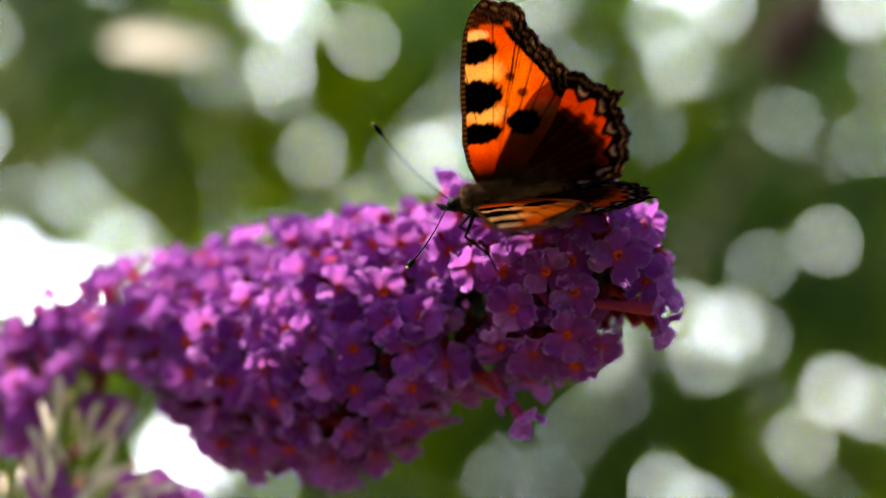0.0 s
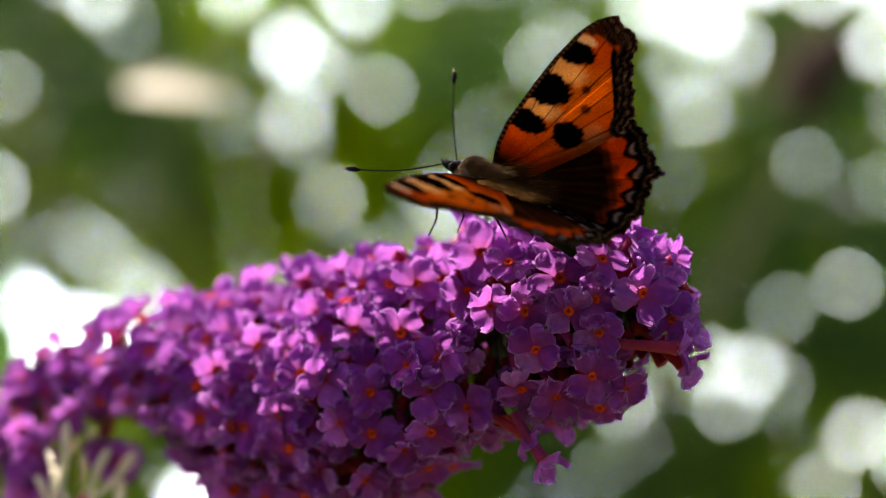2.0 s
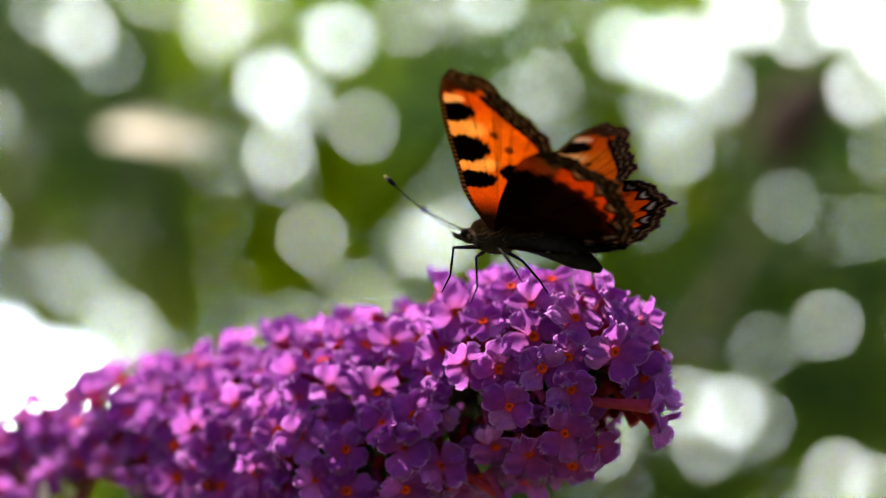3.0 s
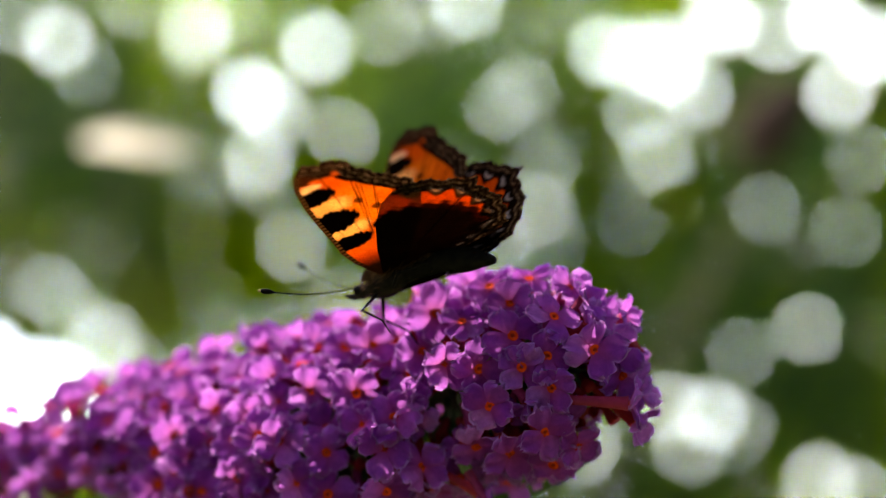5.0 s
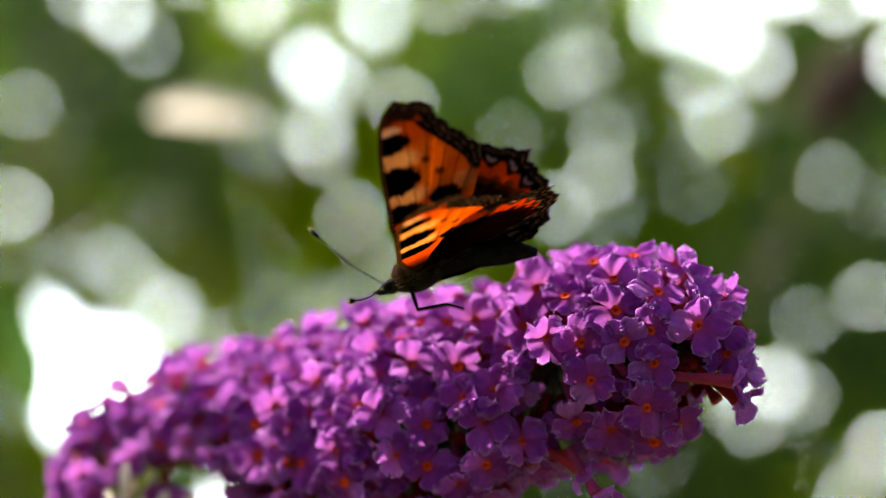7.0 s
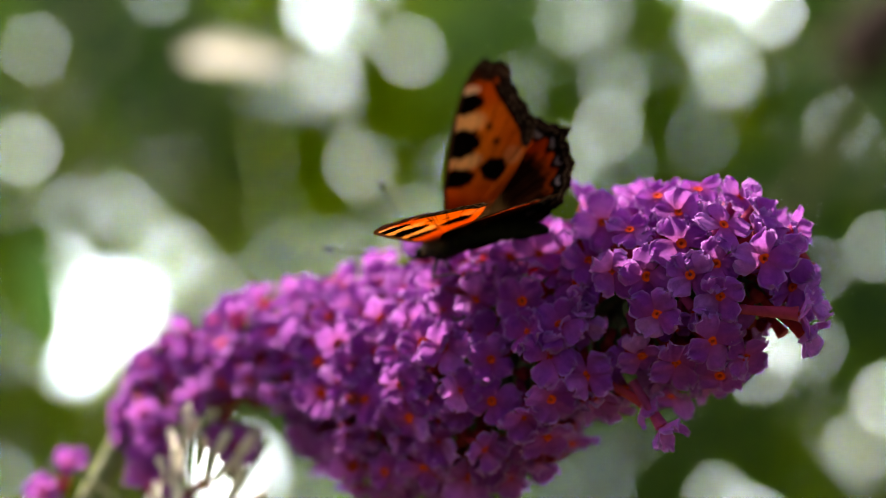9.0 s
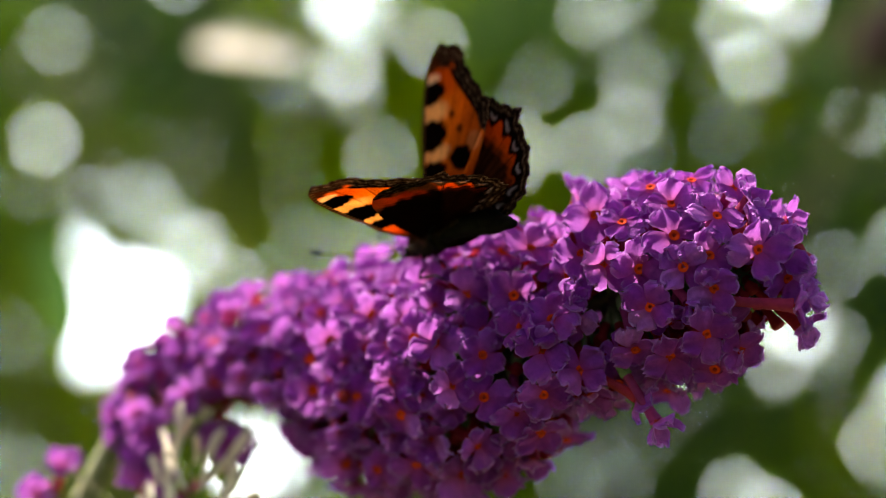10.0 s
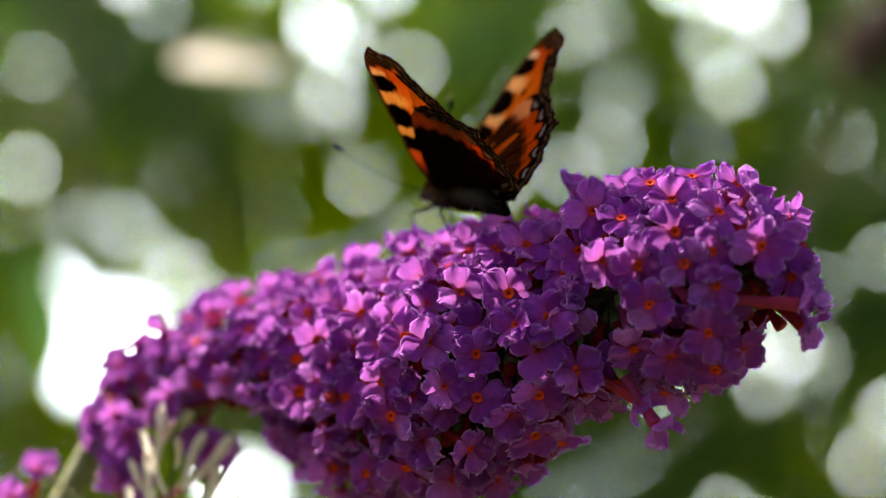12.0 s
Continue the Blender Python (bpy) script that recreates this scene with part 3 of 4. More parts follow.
# The half-spent shoot below the spike, in its own upright plane: sideways and up, millimetres.
SPRAY_DEPTH = 299.0
SPRAY_SCALE = 1.034
# each arm: where it bends, where it ends
ARMS = ((-52.4, -33.2, -46, -23.4), (-56.7, -34.9, -56.3, -21.3), (-49.9, -35.8, -42.2, -31.9), (-61.8, -34.9, -62.3, -23.8), (-64.8, -34.9, -75.3, -26.4), (-66.1, -36.6, -73.8, -34.1), (-47.3, -37.5, -38.8, -36.6))
# each papery spent floret: mouth, foot, half-width
HUSKS = ((-56, -17.8, -57.4, -27.2, 1.15), (-54.6, -20, -58.8, -28.5, 1), (-58, -21.3, -55, -29.8, 0.9), (-53.5, -22.1, -54, -26.2, 0.9),
         (-60.5, -25.1, -59.4, -29.4, 0.9), (-46.6, -22.1, -52.6, -28.5, 1.4), (-47.1, -30.5, -54.1, -36, 1.5), (-42.6, -31.7, -47.7, -33.9, 1.25),
         (-44.6, -29.8, -48.6, -31.1, 1), (-56.7, -28.9, -58.4, -34.9, 1), (-53.3, -34.9, -49.9, -37.5, 1.1), (-52.3, -18.3, -53.3, -20.2, 1.2),
         (-31.5, -24, -34.5, -25.4, 0.8), (-50.2, -21.5, -53, -29.5, 1.2), (-48.8, -26.4, -52.4, -33.2, 1.3), (-57.2, -23.6, -57.8, -31.8, 1.2), (-44.2, -34.4, -49.6, -38.4, 1.3), (-39.5, -33.4, -44.2, -35.6, 1.1), (-60.8, -29, -58.6, -36, 1.0), (-64.4, -31.5, -64.6, -34.5, 0.7), (-61.8, -30.7, -62.3, -34.1, 0.6))
SPRAY_FLORETS = ((-63.1, -23.8), (-61.8, -25.1), (-63.1, -28.9), (-61, -28.5), (-58.6, -31.7), (-59.1, -34.5), (-49.9, -24), (-51.6, -22.5),
                 (-42.6, -34.9), (-46.9, -35.4), (-39.6, -36.8), (-52.4, -21.3), (-45.2, -37.1), (-75.3, -26.8), (-78.5, -30.7), (-55.8, -36.6),
                 (-37.9, -37.5), (-61.8, -21.3))


def husk_mesh(a, b, r, rng):
    """A dry, papery, split tube, slightly bent, with a frayed mouth."""
    side = (b - a).cross(Vector((0, 1, 0))).normalized()
    bend = rng.uniform(-0.10, 0.10) * (b - a).length
    across = side * r
    front = Vector((0, -1, 0)) * r
    verts, faces = [], []
    rows = ((-0.05, 0.5), (0.06, 1.0), (0.22, 1.0), (0.45, 0.75), (0.7, 0.6), (0.9, 0.5), (1.0, 0.15))
    for i, (s, w) in enumerate(rows):
        c = a.lerp(b, s) + side * bend * math.sin(s * math.pi)
        for k in range(9):
            v = k / 4 - 1
            fray = (b - a) * (0.05 * math.sin(k * 2.3 + bend) if i == 0 else 0.0)
            verts.append((c + across * w * math.sin(v * 1.9) + front * w * (math.cos(v * 1.9) + 0.15 * math.sin(k * 1.7 + i)) + fray) * MM)
    for i in range(len(rows) - 1):
        faces += [(i * 9 + k, (i + 1) * 9 + k, (i + 1) * 9 + k + 1, i * 9 + k + 1) for k in range(8)]
    build = Build()
    build.add(verts, faces)
    return build.mesh("husk", [HUSK])


def build_side_spray():
    rng = random.Random(12)
    ob = thing("buddleia_side_spray", place(*PIVOT), "half-spent side spray with violet florets and pale dry husks", "flower")

    def at(x, z, lift=0.0):
        return Vector((x * SPRAY_SCALE, SPRAY_DEPTH + lift, (z - 1.5) * SPRAY_SCALE)) - PIVOT

    foot = Vector((-92, 292, -75)) - PIVOT
    for mx, mz, ex, ez in ARMS:
        b = Build()
        b.tube([foot * MM, at(mx, mz, 3) * MM, at(ex, ez, 2) * MM], (0.0010, 0.0006, 0.0004), 8)
        part("stem", b.mesh("stem", [STEM]), ob)
    for x, z, fx, fz, r in HUSKS:
        lift = rng.uniform(-8, -2)
        part("husk", husk_mesh(at(x, z, lift - 1.5), at(fx, fz, lift), r * 0.62, rng), ob)
    for x, z in SPRAY_FLORETS:
        n = Vector((rng.gauss(0, 0.3), -1.0, rng.gauss(0.1, 0.3))).normalized()
        p = Vector((x * SPRAY_SCALE, SPRAY_DEPTH + rng.uniform(-2, 3), (z - 1.5) * SPRAY_SCALE))
        add_floret(ob, stand(p, n, rng, 0.2), rng, rng.uniform(0, 40), rng.uniform(0.85, 1.1))
    return ob


SPRAY = build_side_spray()


# ---- the butterfly ----
FORE = ((0.0, -0.6), (0.5, 1.0), (1.9, 4.6), (2.3, 7.6), (2.0, 10.9), (1.8, 14.6), (1.4, 18.2), (0.5, 22.6), (-0.7, 25.0), (-2.5, 26.6), (-4.6, 25.9), (-7.3, 25.0), (-7.5, 23.3),
        (-9.0, 20.6), (-11.2, 17.7), (-12.4, 15.8), (-12.2, 13.6), (-9.8, 9.0), (-5.6, 3.6), (-1.6, -0.2))
HIND = ((-0.3, 0.8), (-0.9, 2.2), (-2.7, 6.1), (-5.6, 10.9), (-8.5, 14.1), (-10.9, 15.4), (-12.9, 15.7), (-15.3, 15.2), (-18.0, 12.9), (-19.6, 11.8), (-21.3, 10.9), (-20.5, 9.2),
        (-21.5, 5.1), (-20.6, 1.5), (-19.2, -0.6), (-16.2, -2.2), (-11.2, -3.2), (-5.6, -3.2), (-1.6, -2.4), (-0.4, -0.9))
HINGE_Y, HINGE_Z = 1.2, 0.6


def outline(points, margin, step, teeth):
    """Resample a closed outline; between the two margin points it is finely toothed."""
    pts = np.array(points + points[:1], float)
    seg = np.hypot(*np.diff(pts, axis=0).T)
    s = np.concatenate([[0], np.cumsum(seg)])
    u = np.arange(0, s[-1], step)
    x, y = np.interp(u, s, pts[:, 0]), np.interp(u, s, pts[:, 1])
    for _ in range(3):
        x = (np.roll(x, 1) + 2 * x + np.roll(x, -1)) / 4
        y = (np.roll(y, 1) + 2 * y + np.roll(y, -1)) / 4
    a, b = s[margin[0]], s[margin[1]]
    on = (u > a) & (u < b)
    dx, dy = np.gradient(x), np.gradient(y)
    ln = np.hypot(dx, dy) + 1e-9
    wave = np.where(on, teeth * (0.7 * np.sin(u * 2.1) + 0.5 * np.sin(u * 5.3 + 1) + 0.4 * np.sin(u * 11.0)), 0)
    # the outline runs clockwise seen from above, so its outer side is to its left
    return np.stack([x - dy / ln * wave, y + dx / ln * wave], 1), on


def spot(p, c, half, soft=0.16, wob=0.25, power=2.0):
    """1 inside an uneven oval spot, 0 outside."""
    q = (p - np.array(c)) / np.array(half)
    d = (np.abs(q[:, 0]) ** power + np.abs(q[:, 1]) ** power) ** (1 / power)
    d = d + wob * 0.35 * (np.sin(p[:, 0] * 2.7 + c[0]) * np.cos(p[:, 1] * 3.1 + c[1]) + 0.6 * np.sin(p[:, 0] * 7 + p[:, 1] * 5))
    return np.clip((1 - d) / soft + 0.5, 0, 1)[:, None]


def edge_distance(p, line):
    a, b = line[:-1], line[1:]
    d = b - a
    best = np.full(len(p), 1e9)
    for i in range(len(a)):
        t = np.clip(((p - a[i]) @ d[i]) / (d[i] @ d[i] + 1e-12), 0, 1)
        best = np.minimum(best, np.hypot(*(p - a[i] - t[:, None] * d[i]).T))
    return best


def veins(p, rays, foot, width):
    k = np.zeros(len(p))
    v = p - np.array(foot)
    for ang, start in rays:
        d = np.array([math.cos(radians(ang)), math.sin(radians(ang))])
        along, across = v @ d, np.abs(v @ np.array([-d[1], d[0]]))
        k = np.maximum(k, np.clip(1 - across / width, 0, 1) * (along > start))
    return k[:, None]


ORANGE, DEEP, YELLOW = np.array((0.62, 0.165, 0.014)), np.array((0.50, 0.070, 0.008)), np.array((0.92, 0.74, 0.40))
BLACK, BROWN, WHITE, BLUE = np.array((0.006, 0.004, 0.0035)), np.array((0.030, 0.015, 0.009)), np.array((0.85, 0.82, 0.74)), np.array((0.32, 0.38, 0.54))


def frosted(p, d, col, where, strength=1.0):
    """Pale scales in two broken lines along the edge, and dust of them over the dark border."""
    rng = np.random.default_rng(8)
    dust = rng.random(len(p))
    break_up = 0.5 + 0.5 * np.sin(p[:, 0] * 3.3 + p[:, 1] * 2.7) * np.sin(p[:, 0] * 1.1 - p[:, 1] * 1.7 + 1)
    lines = 0.75 * np.exp(-((d - 0.85) / 0.20) ** 2) * break_up + 0.9 * np.exp(-((d - 0.05) / 0.16) ** 2) * (1 - break_up) + 0.4 * np.exp(-((d - 1.7) / 0.25) ** 2) * (1 - break_up)
    k = (strength * np.clip(lines * (0.35 + 0.9 * dust) + 0.14 * (dust > 0.86), 0, 1))[:, None] * where
    return col * (1 - k) + np.array((0.42, 0.35, 0.28)) * k


def fore_pigment(p, margin, costa):
    col = np.tile(ORANGE, (len(p), 1))
    red = np.clip((9.0 - p[:, 1]) / 4, 0, 1)[:, None]
    col = col * (1 - red) + DEEP * red
    # golden from the leading edge, deeper outwards
    gold = (np.clip((p[:, 0] + 8.5) / 6.0, 0, 1) * np.clip((p[:, 1] - 9.5) / 3.0, 0, 1) * np.clip((21.5 - p[:, 1]) / 3.0, 0, 1))[:, None]
    col = col * (1 - 0.55 * gold) + np.array((0.84, 0.36, 0.030)) * 0.55 * gold
    top = spot(p, (-4.0, 21.5), (3.4, 2.6), 0.6)
    col = col * (1 - 0.6 * top) + DEEP * 0.6 * top
    for c, h in (((-0.8, 11.3), (3.0, 1.3)), ((-1.0, 17.0), (3.0, 1.5)), ((-9.2, 11.4), (1.5, 1.3))):
        k = spot(p, c, h, 0.5)
        k = k * (0.28 if c[0] < -3.5 else 1.0)
        col = col * (1 - k) + YELLOW * k
    for c, h in (((-0.4, 19.9), (3.3, 1.7)), ((0.1, 13.9), (3.9, 2.2)), ((0.1, 8.9), (3.1, 1.4)), ((-6.1, 9.7), (2.2, 1.7)), ((-4.9, 16.0), (0.6, 0.55)), ((-6.3, 13.7), (0.7, 0.6))):
        k = spot(p, c, h, 0.16 if h[0] > 1 else 0.5) * (1.0 if h[0] > 1 else 0.75)
        col = col * (1 - k) + BLACK * k
    k = spot(p, (-0.9, 21.9), (1.9, 0.6), 0.3)
    col = col * (1 - k) + WHITE * k
    k = veins(p, ((74, 9), (84, 9), (96, 9), (104, 9), (112, 9), (119, 9), (127, 9)), (-1.0, 0.0), 0.13) * 0.85
    col = col * (1 - k) + BLACK * k
    d = edge_distance(p, margin)
    scallop = 0.45 * np.sin(p[:, 0] * 1.9 - p[:, 1] * 1.5) + 0.12 * np.sin(p[:, 0] * 4 - p[:, 1] * 3)
    k = np.clip((2.4 + scallop - d) / 0.25, 0, 1)[:, None]
    col = col * (1 - k) + BLACK * k
    tipk = np.clip((p[:, 1] - 22.7 + 0.5 * scallop) / 0.5, 0, 1)[:, None]
    col = col * (1 - 0.92 * tipk) + BROWN * 0.92 * tipk
    col = frosted(p, d, col, np.maximum(np.clip((2.3 - d) / 0.3, 0, 1)[:, None], tipk), 0.7)
    dc = edge_distance(p, costa)
    k = np.clip((0.75 - dc) / 0.2, 0, 1)[:, None]
    fleck = (0.5 + 0.5 * np.sin(p[:, 1] * 9.0))[:, None]
    col = col * (1 - k) + (BLACK * (1 - 0.35 * fleck) + np.array((0.5, 0.36, 0.18)) * 0.35 * fleck) * k
    base = np.clip((7.0 - np.hypot(p[:, 0], p[:, 1])) / 4.0, 0, 1)[:, None] ** 1.3
    return col * (1 - base) + BROWN * base


def hind_pigment(p, margin):
    col = np.tile(ORANGE * np.array((0.86, 0.56, 0.6)), (len(p), 1))
    k = spot(p, (-9.5, 12.6), (2.6, 1.6), 0.6)
    col = col * (1 - 0.5 * k) + YELLOW * 0.5 * k
    fray = 0.5 * np.sin(p[:, 0] * 1.9 + p[:, 1] * 2.3) + 0.35 * np.sin(p[:, 0] * 4.7 - p[:, 1] * 3.9)
    q = np.hypot((p[:, 0] + 5.0) / 12.0, (p[:, 1] - 2.6) / 9.8) + 0.05 * fray
    k = np.clip((1.0 - q) / 0.14, 0, 1)[:, None] * 0.97
    # long brown hairs lie over the dark base
    hair = np.clip(np.sin(np.arctan2(p[:, 1] + 1.5, -(p[:, 0] - 3.0)) * 95) * 0.6 + np.sin(np.arctan2(p[:, 1] + 0.5, -(p[:, 0] - 2.0)) * 41) * 0.5, 0, 1)[:, None]
    col = col * (1 - k) + (np.array((0.022, 0.010, 0.005)) + hair * np.array((0.035, 0.015, 0.006))) * k
    k = veins(p, ((122, 4), (132, 4), (143, 4), (153, 4), (163, 4), (173, 4)), (-1.0, 0.0), 0.10) * 0.6
    col = col * (1 - k) + BLACK * k
    d = edge_distance(p, margin)
    ang = np.degrees(np.arctan2(p[:, 1] - 3.0, -(p[:, 0] + 8.0)))
    wave = np.cos(radians(1) * ang * 360 / 17.0)
    k = np.clip((2.9 + 0.55 * wave + 0.15 * fray - d) / 0.25, 0, 1)[:, None]
    col = col * (1 - k) + BLACK * k
    moon = 0.95 * (np.exp(-((d - 1.75 - 0.35 * wave) / 0.26) ** 2) * np.clip(wave * 1.6 + 0.2, 0, 1))[:, None]
    col = col * (1 - moon) + BLUE * moon
    return frosted(p, d, col, np.clip((1.2 - d) / 0.3, 0, 1)[:, None], 0.6)


def wing_mesh(name, side, points, margin, foot, teeth, pigment, camber):
    """A thin cambered wing; side +1 is the left wing. Rings run from the foot to the toothed outline."""
    line, on = outline(points, margin, 0.22, teeth)
    n, rings = len(line), 80
    foot = np.array(foot)
    grid = np.concatenate([foot + (line - foot) * (j / rings) for j in range(1, rings + 1)])
    grid = np.concatenate([[foot], grid])
    r = np.hypot(grid[:, 0], grid[:, 1])
    z = camber * (np.sin(np.clip(r / 26, 0, 1) * math.pi) * 1.3) + 0.025 * np.sin(np.arctan2(grid[:, 1], -grid[:, 0]) * 26) * np.clip(r / 12, 0, 1)
    z = z + 0.03 * np.clip(-grid[:, 1], 0, 9) ** 2
    verts, faces, cols = [], [], []
    # the scales of the upper side, then those of the underside, a hair's breadth below
    for layer, drop in ((0, 0.0), (1, 0.035)):
        first = layer * len(grid)
        verts.append(np.stack([grid[:, 0], side * grid[:, 1], z - drop], 1) * MM)
        cols.append(pigment(grid, line[on], layer == 1))
        f = [(first, first + 1 + k, first + 1 + (k + 1) % n) for k in range(n)]
        for j in range(rings - 1):
            a, b = first + 1 + j * n, first + 1 + (j + 1) * n
            f += [(a + k, b + k, b + (k + 1) % n, a + (k + 1) % n) for k in range(n)]
        faces += [q[::-1] for q in f] if (side < 0) != (layer == 1) else f
    last, step = 1 + (rings - 1) * n, len(grid)
    faces += [(last + k, last + step + k, last + step + (k + 1) % n, last + (k + 1) % n) for k in range(n)]
    col = np.concatenate(cols)
    me = mesh_of(name, np.concatenate(verts), faces, [WING])
    at = me.attributes.new("pigment", "FLOAT_COLOR", "POINT")
    at.data.foreach_set("color", np.concatenate([np.clip(col, 0, 1), np.ones((len(col), 1))], 1).astype(np.float32).ravel())
    return me


def fore_colours(p, margin, under):
    col = fore_pigment(p, margin, np.array(FORE[1:9], float))
    if under:
        # straw-coloured scales between the same dark marks
        light = np.clip(col.max(1) * 2.2, 0, 1)[:, None]
        col = col * (1 - light) + np.array((0.66, 0.38, 0.15)) * light
        d = edge_distance(p, margin)
        col = frosted(p, d, col, np.clip((3.0 - d) / 0.4, 0, 1)[:, None], 1.3)
    return col


def hind_colours(p, margin, under):
    if not under:
        return hind_pigment(p, margin)
    # underside: a black-brown basal field, then a duller band and a dark edge
    col = np.tile(np.array((0.46, 0.20, 0.075)), (len(p), 1))
    fray = 0.5 * np.sin(p[:, 0] * 1.9 + p[:, 1] * 2.3) + 0.35 * np.sin(p[:, 0] * 4.7 - p[:, 1] * 3.9)
    q = np.hypot((p[:, 0] + 5.5) / 12.6, (p[:, 1] - 1.6) / 10.8) + 0.05 * fray
    k = np.clip((1.0 - q) / 0.08, 0, 1)[:, None]
    col = col * (1 - k) + np.array((0.020, 0.011, 0.007)) * k
    d = edge_distance(p, margin)
    k = np.clip((2.3 + 0.4 * fray - d) / 0.3, 0, 1)[:, None]
    col = col * (1 - k) + np.array((0.035, 0.020, 0.012)) * k
    return frosted(p, d, col, np.clip((2.6 - d) / 0.4, 0, 1)[:, None], 1.1)


def build_butterfly():
    rng = random.Random(3)
    ob = thing("butterfly", place(0, 255, 8), "small orange butterfly with black, yellow and blue wing markings", "butterfly")
    made = {}
    for side, word in ((1, "left"), (-1, "right")):
        me = wing_mesh("forewing", side, FORE, (9, 16), (-0.6, 0.4), 0.26, fore_colours, 0.35)
        made["fore", side] = part("forewing", me, ob, None, "orange forewing with black blotches and yellow bars")
        me = wing_mesh("hindwing", side, tuple((a * 0.95, c * 0.97) for a, c in HIND), (6, 16), (-1.4, 0.2), 0.26, hind_colours, 0.25)
        made["hind", side] = part("hindwing", me, ob, None, "orange hindwing, dark at its base, blue-spotted edge")
        b = Build()
        for k in range(700):
            x, y = -rng.uniform(0.5, 8.0), rng.triangular(-2.2, 3.8, 0.0)
            root = Vector((x, side * y, 0.35 + 0.05 * abs(x)))
            ln = rng.uniform(1.5, 3.8)
            tip = root + Vector((-1.0, side * (0.12 + 0.10 * y + rng.gauss(0, 0.10)), rng.uniform(0.08, 0.42))).normalized() * ln
            mid = root.lerp(tip, 0.5) + Vector((0, 0, 0.12))
            b.tube([root * MM, mid * MM, tip * MM], (0.022 * MM, 0.018 * MM, 0.004 * MM), 3)
        part("hair", b.mesh("hair", [HAIR]), made["hind", side], None, "long tawny hairs over the wing base")
    b = Build()
    b.blob((0.2 * MM, 0, 0.3 * MM), (3.6 * MM, 1.75 * MM, 2.0 * MM), 10, 14, 0, 0.12)
    part("thorax", b.mesh("thorax", [FUR_DARK]), ob, None, "dark furry thorax")
    b = Build()
    pts, rad = [], []
    for k in range(15):
        s = k / 14
        pts.append(((-2.4 - 12.6 * s) * MM, 0, (0.2 - 3.6 * s * s) * MM))
        rad.append((1.15 + 0.55 * math.sin(s * 2.6) - 0.95 * max(0, s - 0.72) / 0.28 + (0.06 if k % 2 else 0)) * MM)
    b.tube(pts, rad, 14)
    part("abdomen", b.mesh("abdomen", [CHITIN]), ob, None, "dark ringed abdomen")
    b = Build()
    b.blob((4.2 * MM, 0, 0.6 * MM), (1.15 * MM, 1.15 * MM, 1.05 * MM), 8, 12, 0, 0.1)
    head = part("head", b.mesh("head", [FUR_DARK]), ob)
    for side in (1, -1):
        b = Build()
        b.blob((4.5 * MM, side * 0.85 * MM, 0.75 * MM), (0.62 * MM, 0.5 * MM, 0.7 * MM), 8, 10)
        part("eye", b.mesh("eye", [CHITIN]), head)
        b = Build()
        b.tube([(4.9 * MM, side * 0.35 * MM, 0.2 * MM), (5.9 * MM, side * 0.5 * MM, 0.5 * MM), (6.7 * MM, side * 0.55 * MM, 1.0 * MM)], (0.32 * MM, 0.36 * MM, 0.06 * MM), 7)
        part("palp", b.mesh("palp", [FUR_DARK]), head)
        b = Build()
        pts, rad = [], []
        for k in range(22):
            s = k / 21
            pts.append(Vector((14.3 * s, 0, -0.7 * math.sin(s * math.pi))) * MM)
            rad.append((0.085 + 0.012 * (k % 2) + (0.33 * math.sin(min(1, (s - 0.86) / 0.14) * math.pi * 0.88) if s > 0.86 else 0)) * MM)
        b.tube(pts, rad, 7)
        ant = part("antenna", b.mesh("antenna", [CHITIN]), ob, pose(4.9 * MM, side * 0.5 * MM, 1.3 * MM), "thin dark antenna with a clubbed end")
        made["antenna", side] = ant
        b = Build()
        b.blob((14.45 * MM, 0, 0), (0.24 * MM, 0.2 * MM, 0.2 * MM), 6, 8)
        part("tip", b.mesh("tip", [CLUB_TIP]), ant, None, "pale antenna tip")
        for pair, (fx, knee, ankle, toe) in enumerate(((2.0, (2.6, 2.2, -0.6), (2.2, 2.8, -4.4), (3.0, 3.0, -6.6)), (-0.6, (-1.8, 2.0, -0.9), (-4.4, 2.6, -3.4), (-5.6, 2.8, -4.9)))):
            b = Build()
            hip = Vector((0, 0, 0))
            knee, ankle, toe = (Vector((x, side * y, z)) for x, y, z in (knee, ankle, toe))
            b.tube([hip * MM, hip.lerp(knee, 0.5) * MM, knee * MM, knee.lerp(ankle, 0.5) * MM, ankle * MM, toe * MM], [r * MM for r in (0.30, 0.27, 0.2, 0.17, 0.13, 0.09)], 7)
            made["leg", side, pair] = part("leg", b.mesh("leg", [CHITIN]), ob, pose(fx * MM, side * 0.8 * MM, -1.0 * MM), "thin black jointed leg")
    # fur: fine tapered hairs, swept back
    b = Build()
    for k in range(4600):
        s = rng.random()
        w = rng.gauss(math.pi / 2, 0.6)
        x = 3.6 - 10.5 * s ** 1.5
        r = 1.6 if x > -2.5 else 1.25
        root = Vector((x, r * math.cos(w), 0.2 + (1.8 if x > -2.5 else 0.9) * math.sin(w)))
        out = Vector((0, math.cos(w), math.sin(w)))
        ln = rng.uniform(0.7, 2.2) if x > -2.5 else rng.uniform(0.6, 1.4)
        tip = root + (out * 0.5 + Vector((-0.75, rng.gauss(0, 0.18), rng.gauss(0.0, 0.15)))).normalized() * ln
        mid = root.lerp(tip, 0.5) + out * 0.14
        b.tube([root * MM, mid * MM, tip * MM], (0.030 * MM, 0.024 * MM, 0.005 * MM), 3)
    part("fur", b.mesh("fur", [FUR]), ob, None, "tawny golden fur")
    return ob, made


BUTTERFLY, WINGS = build_butterfly()


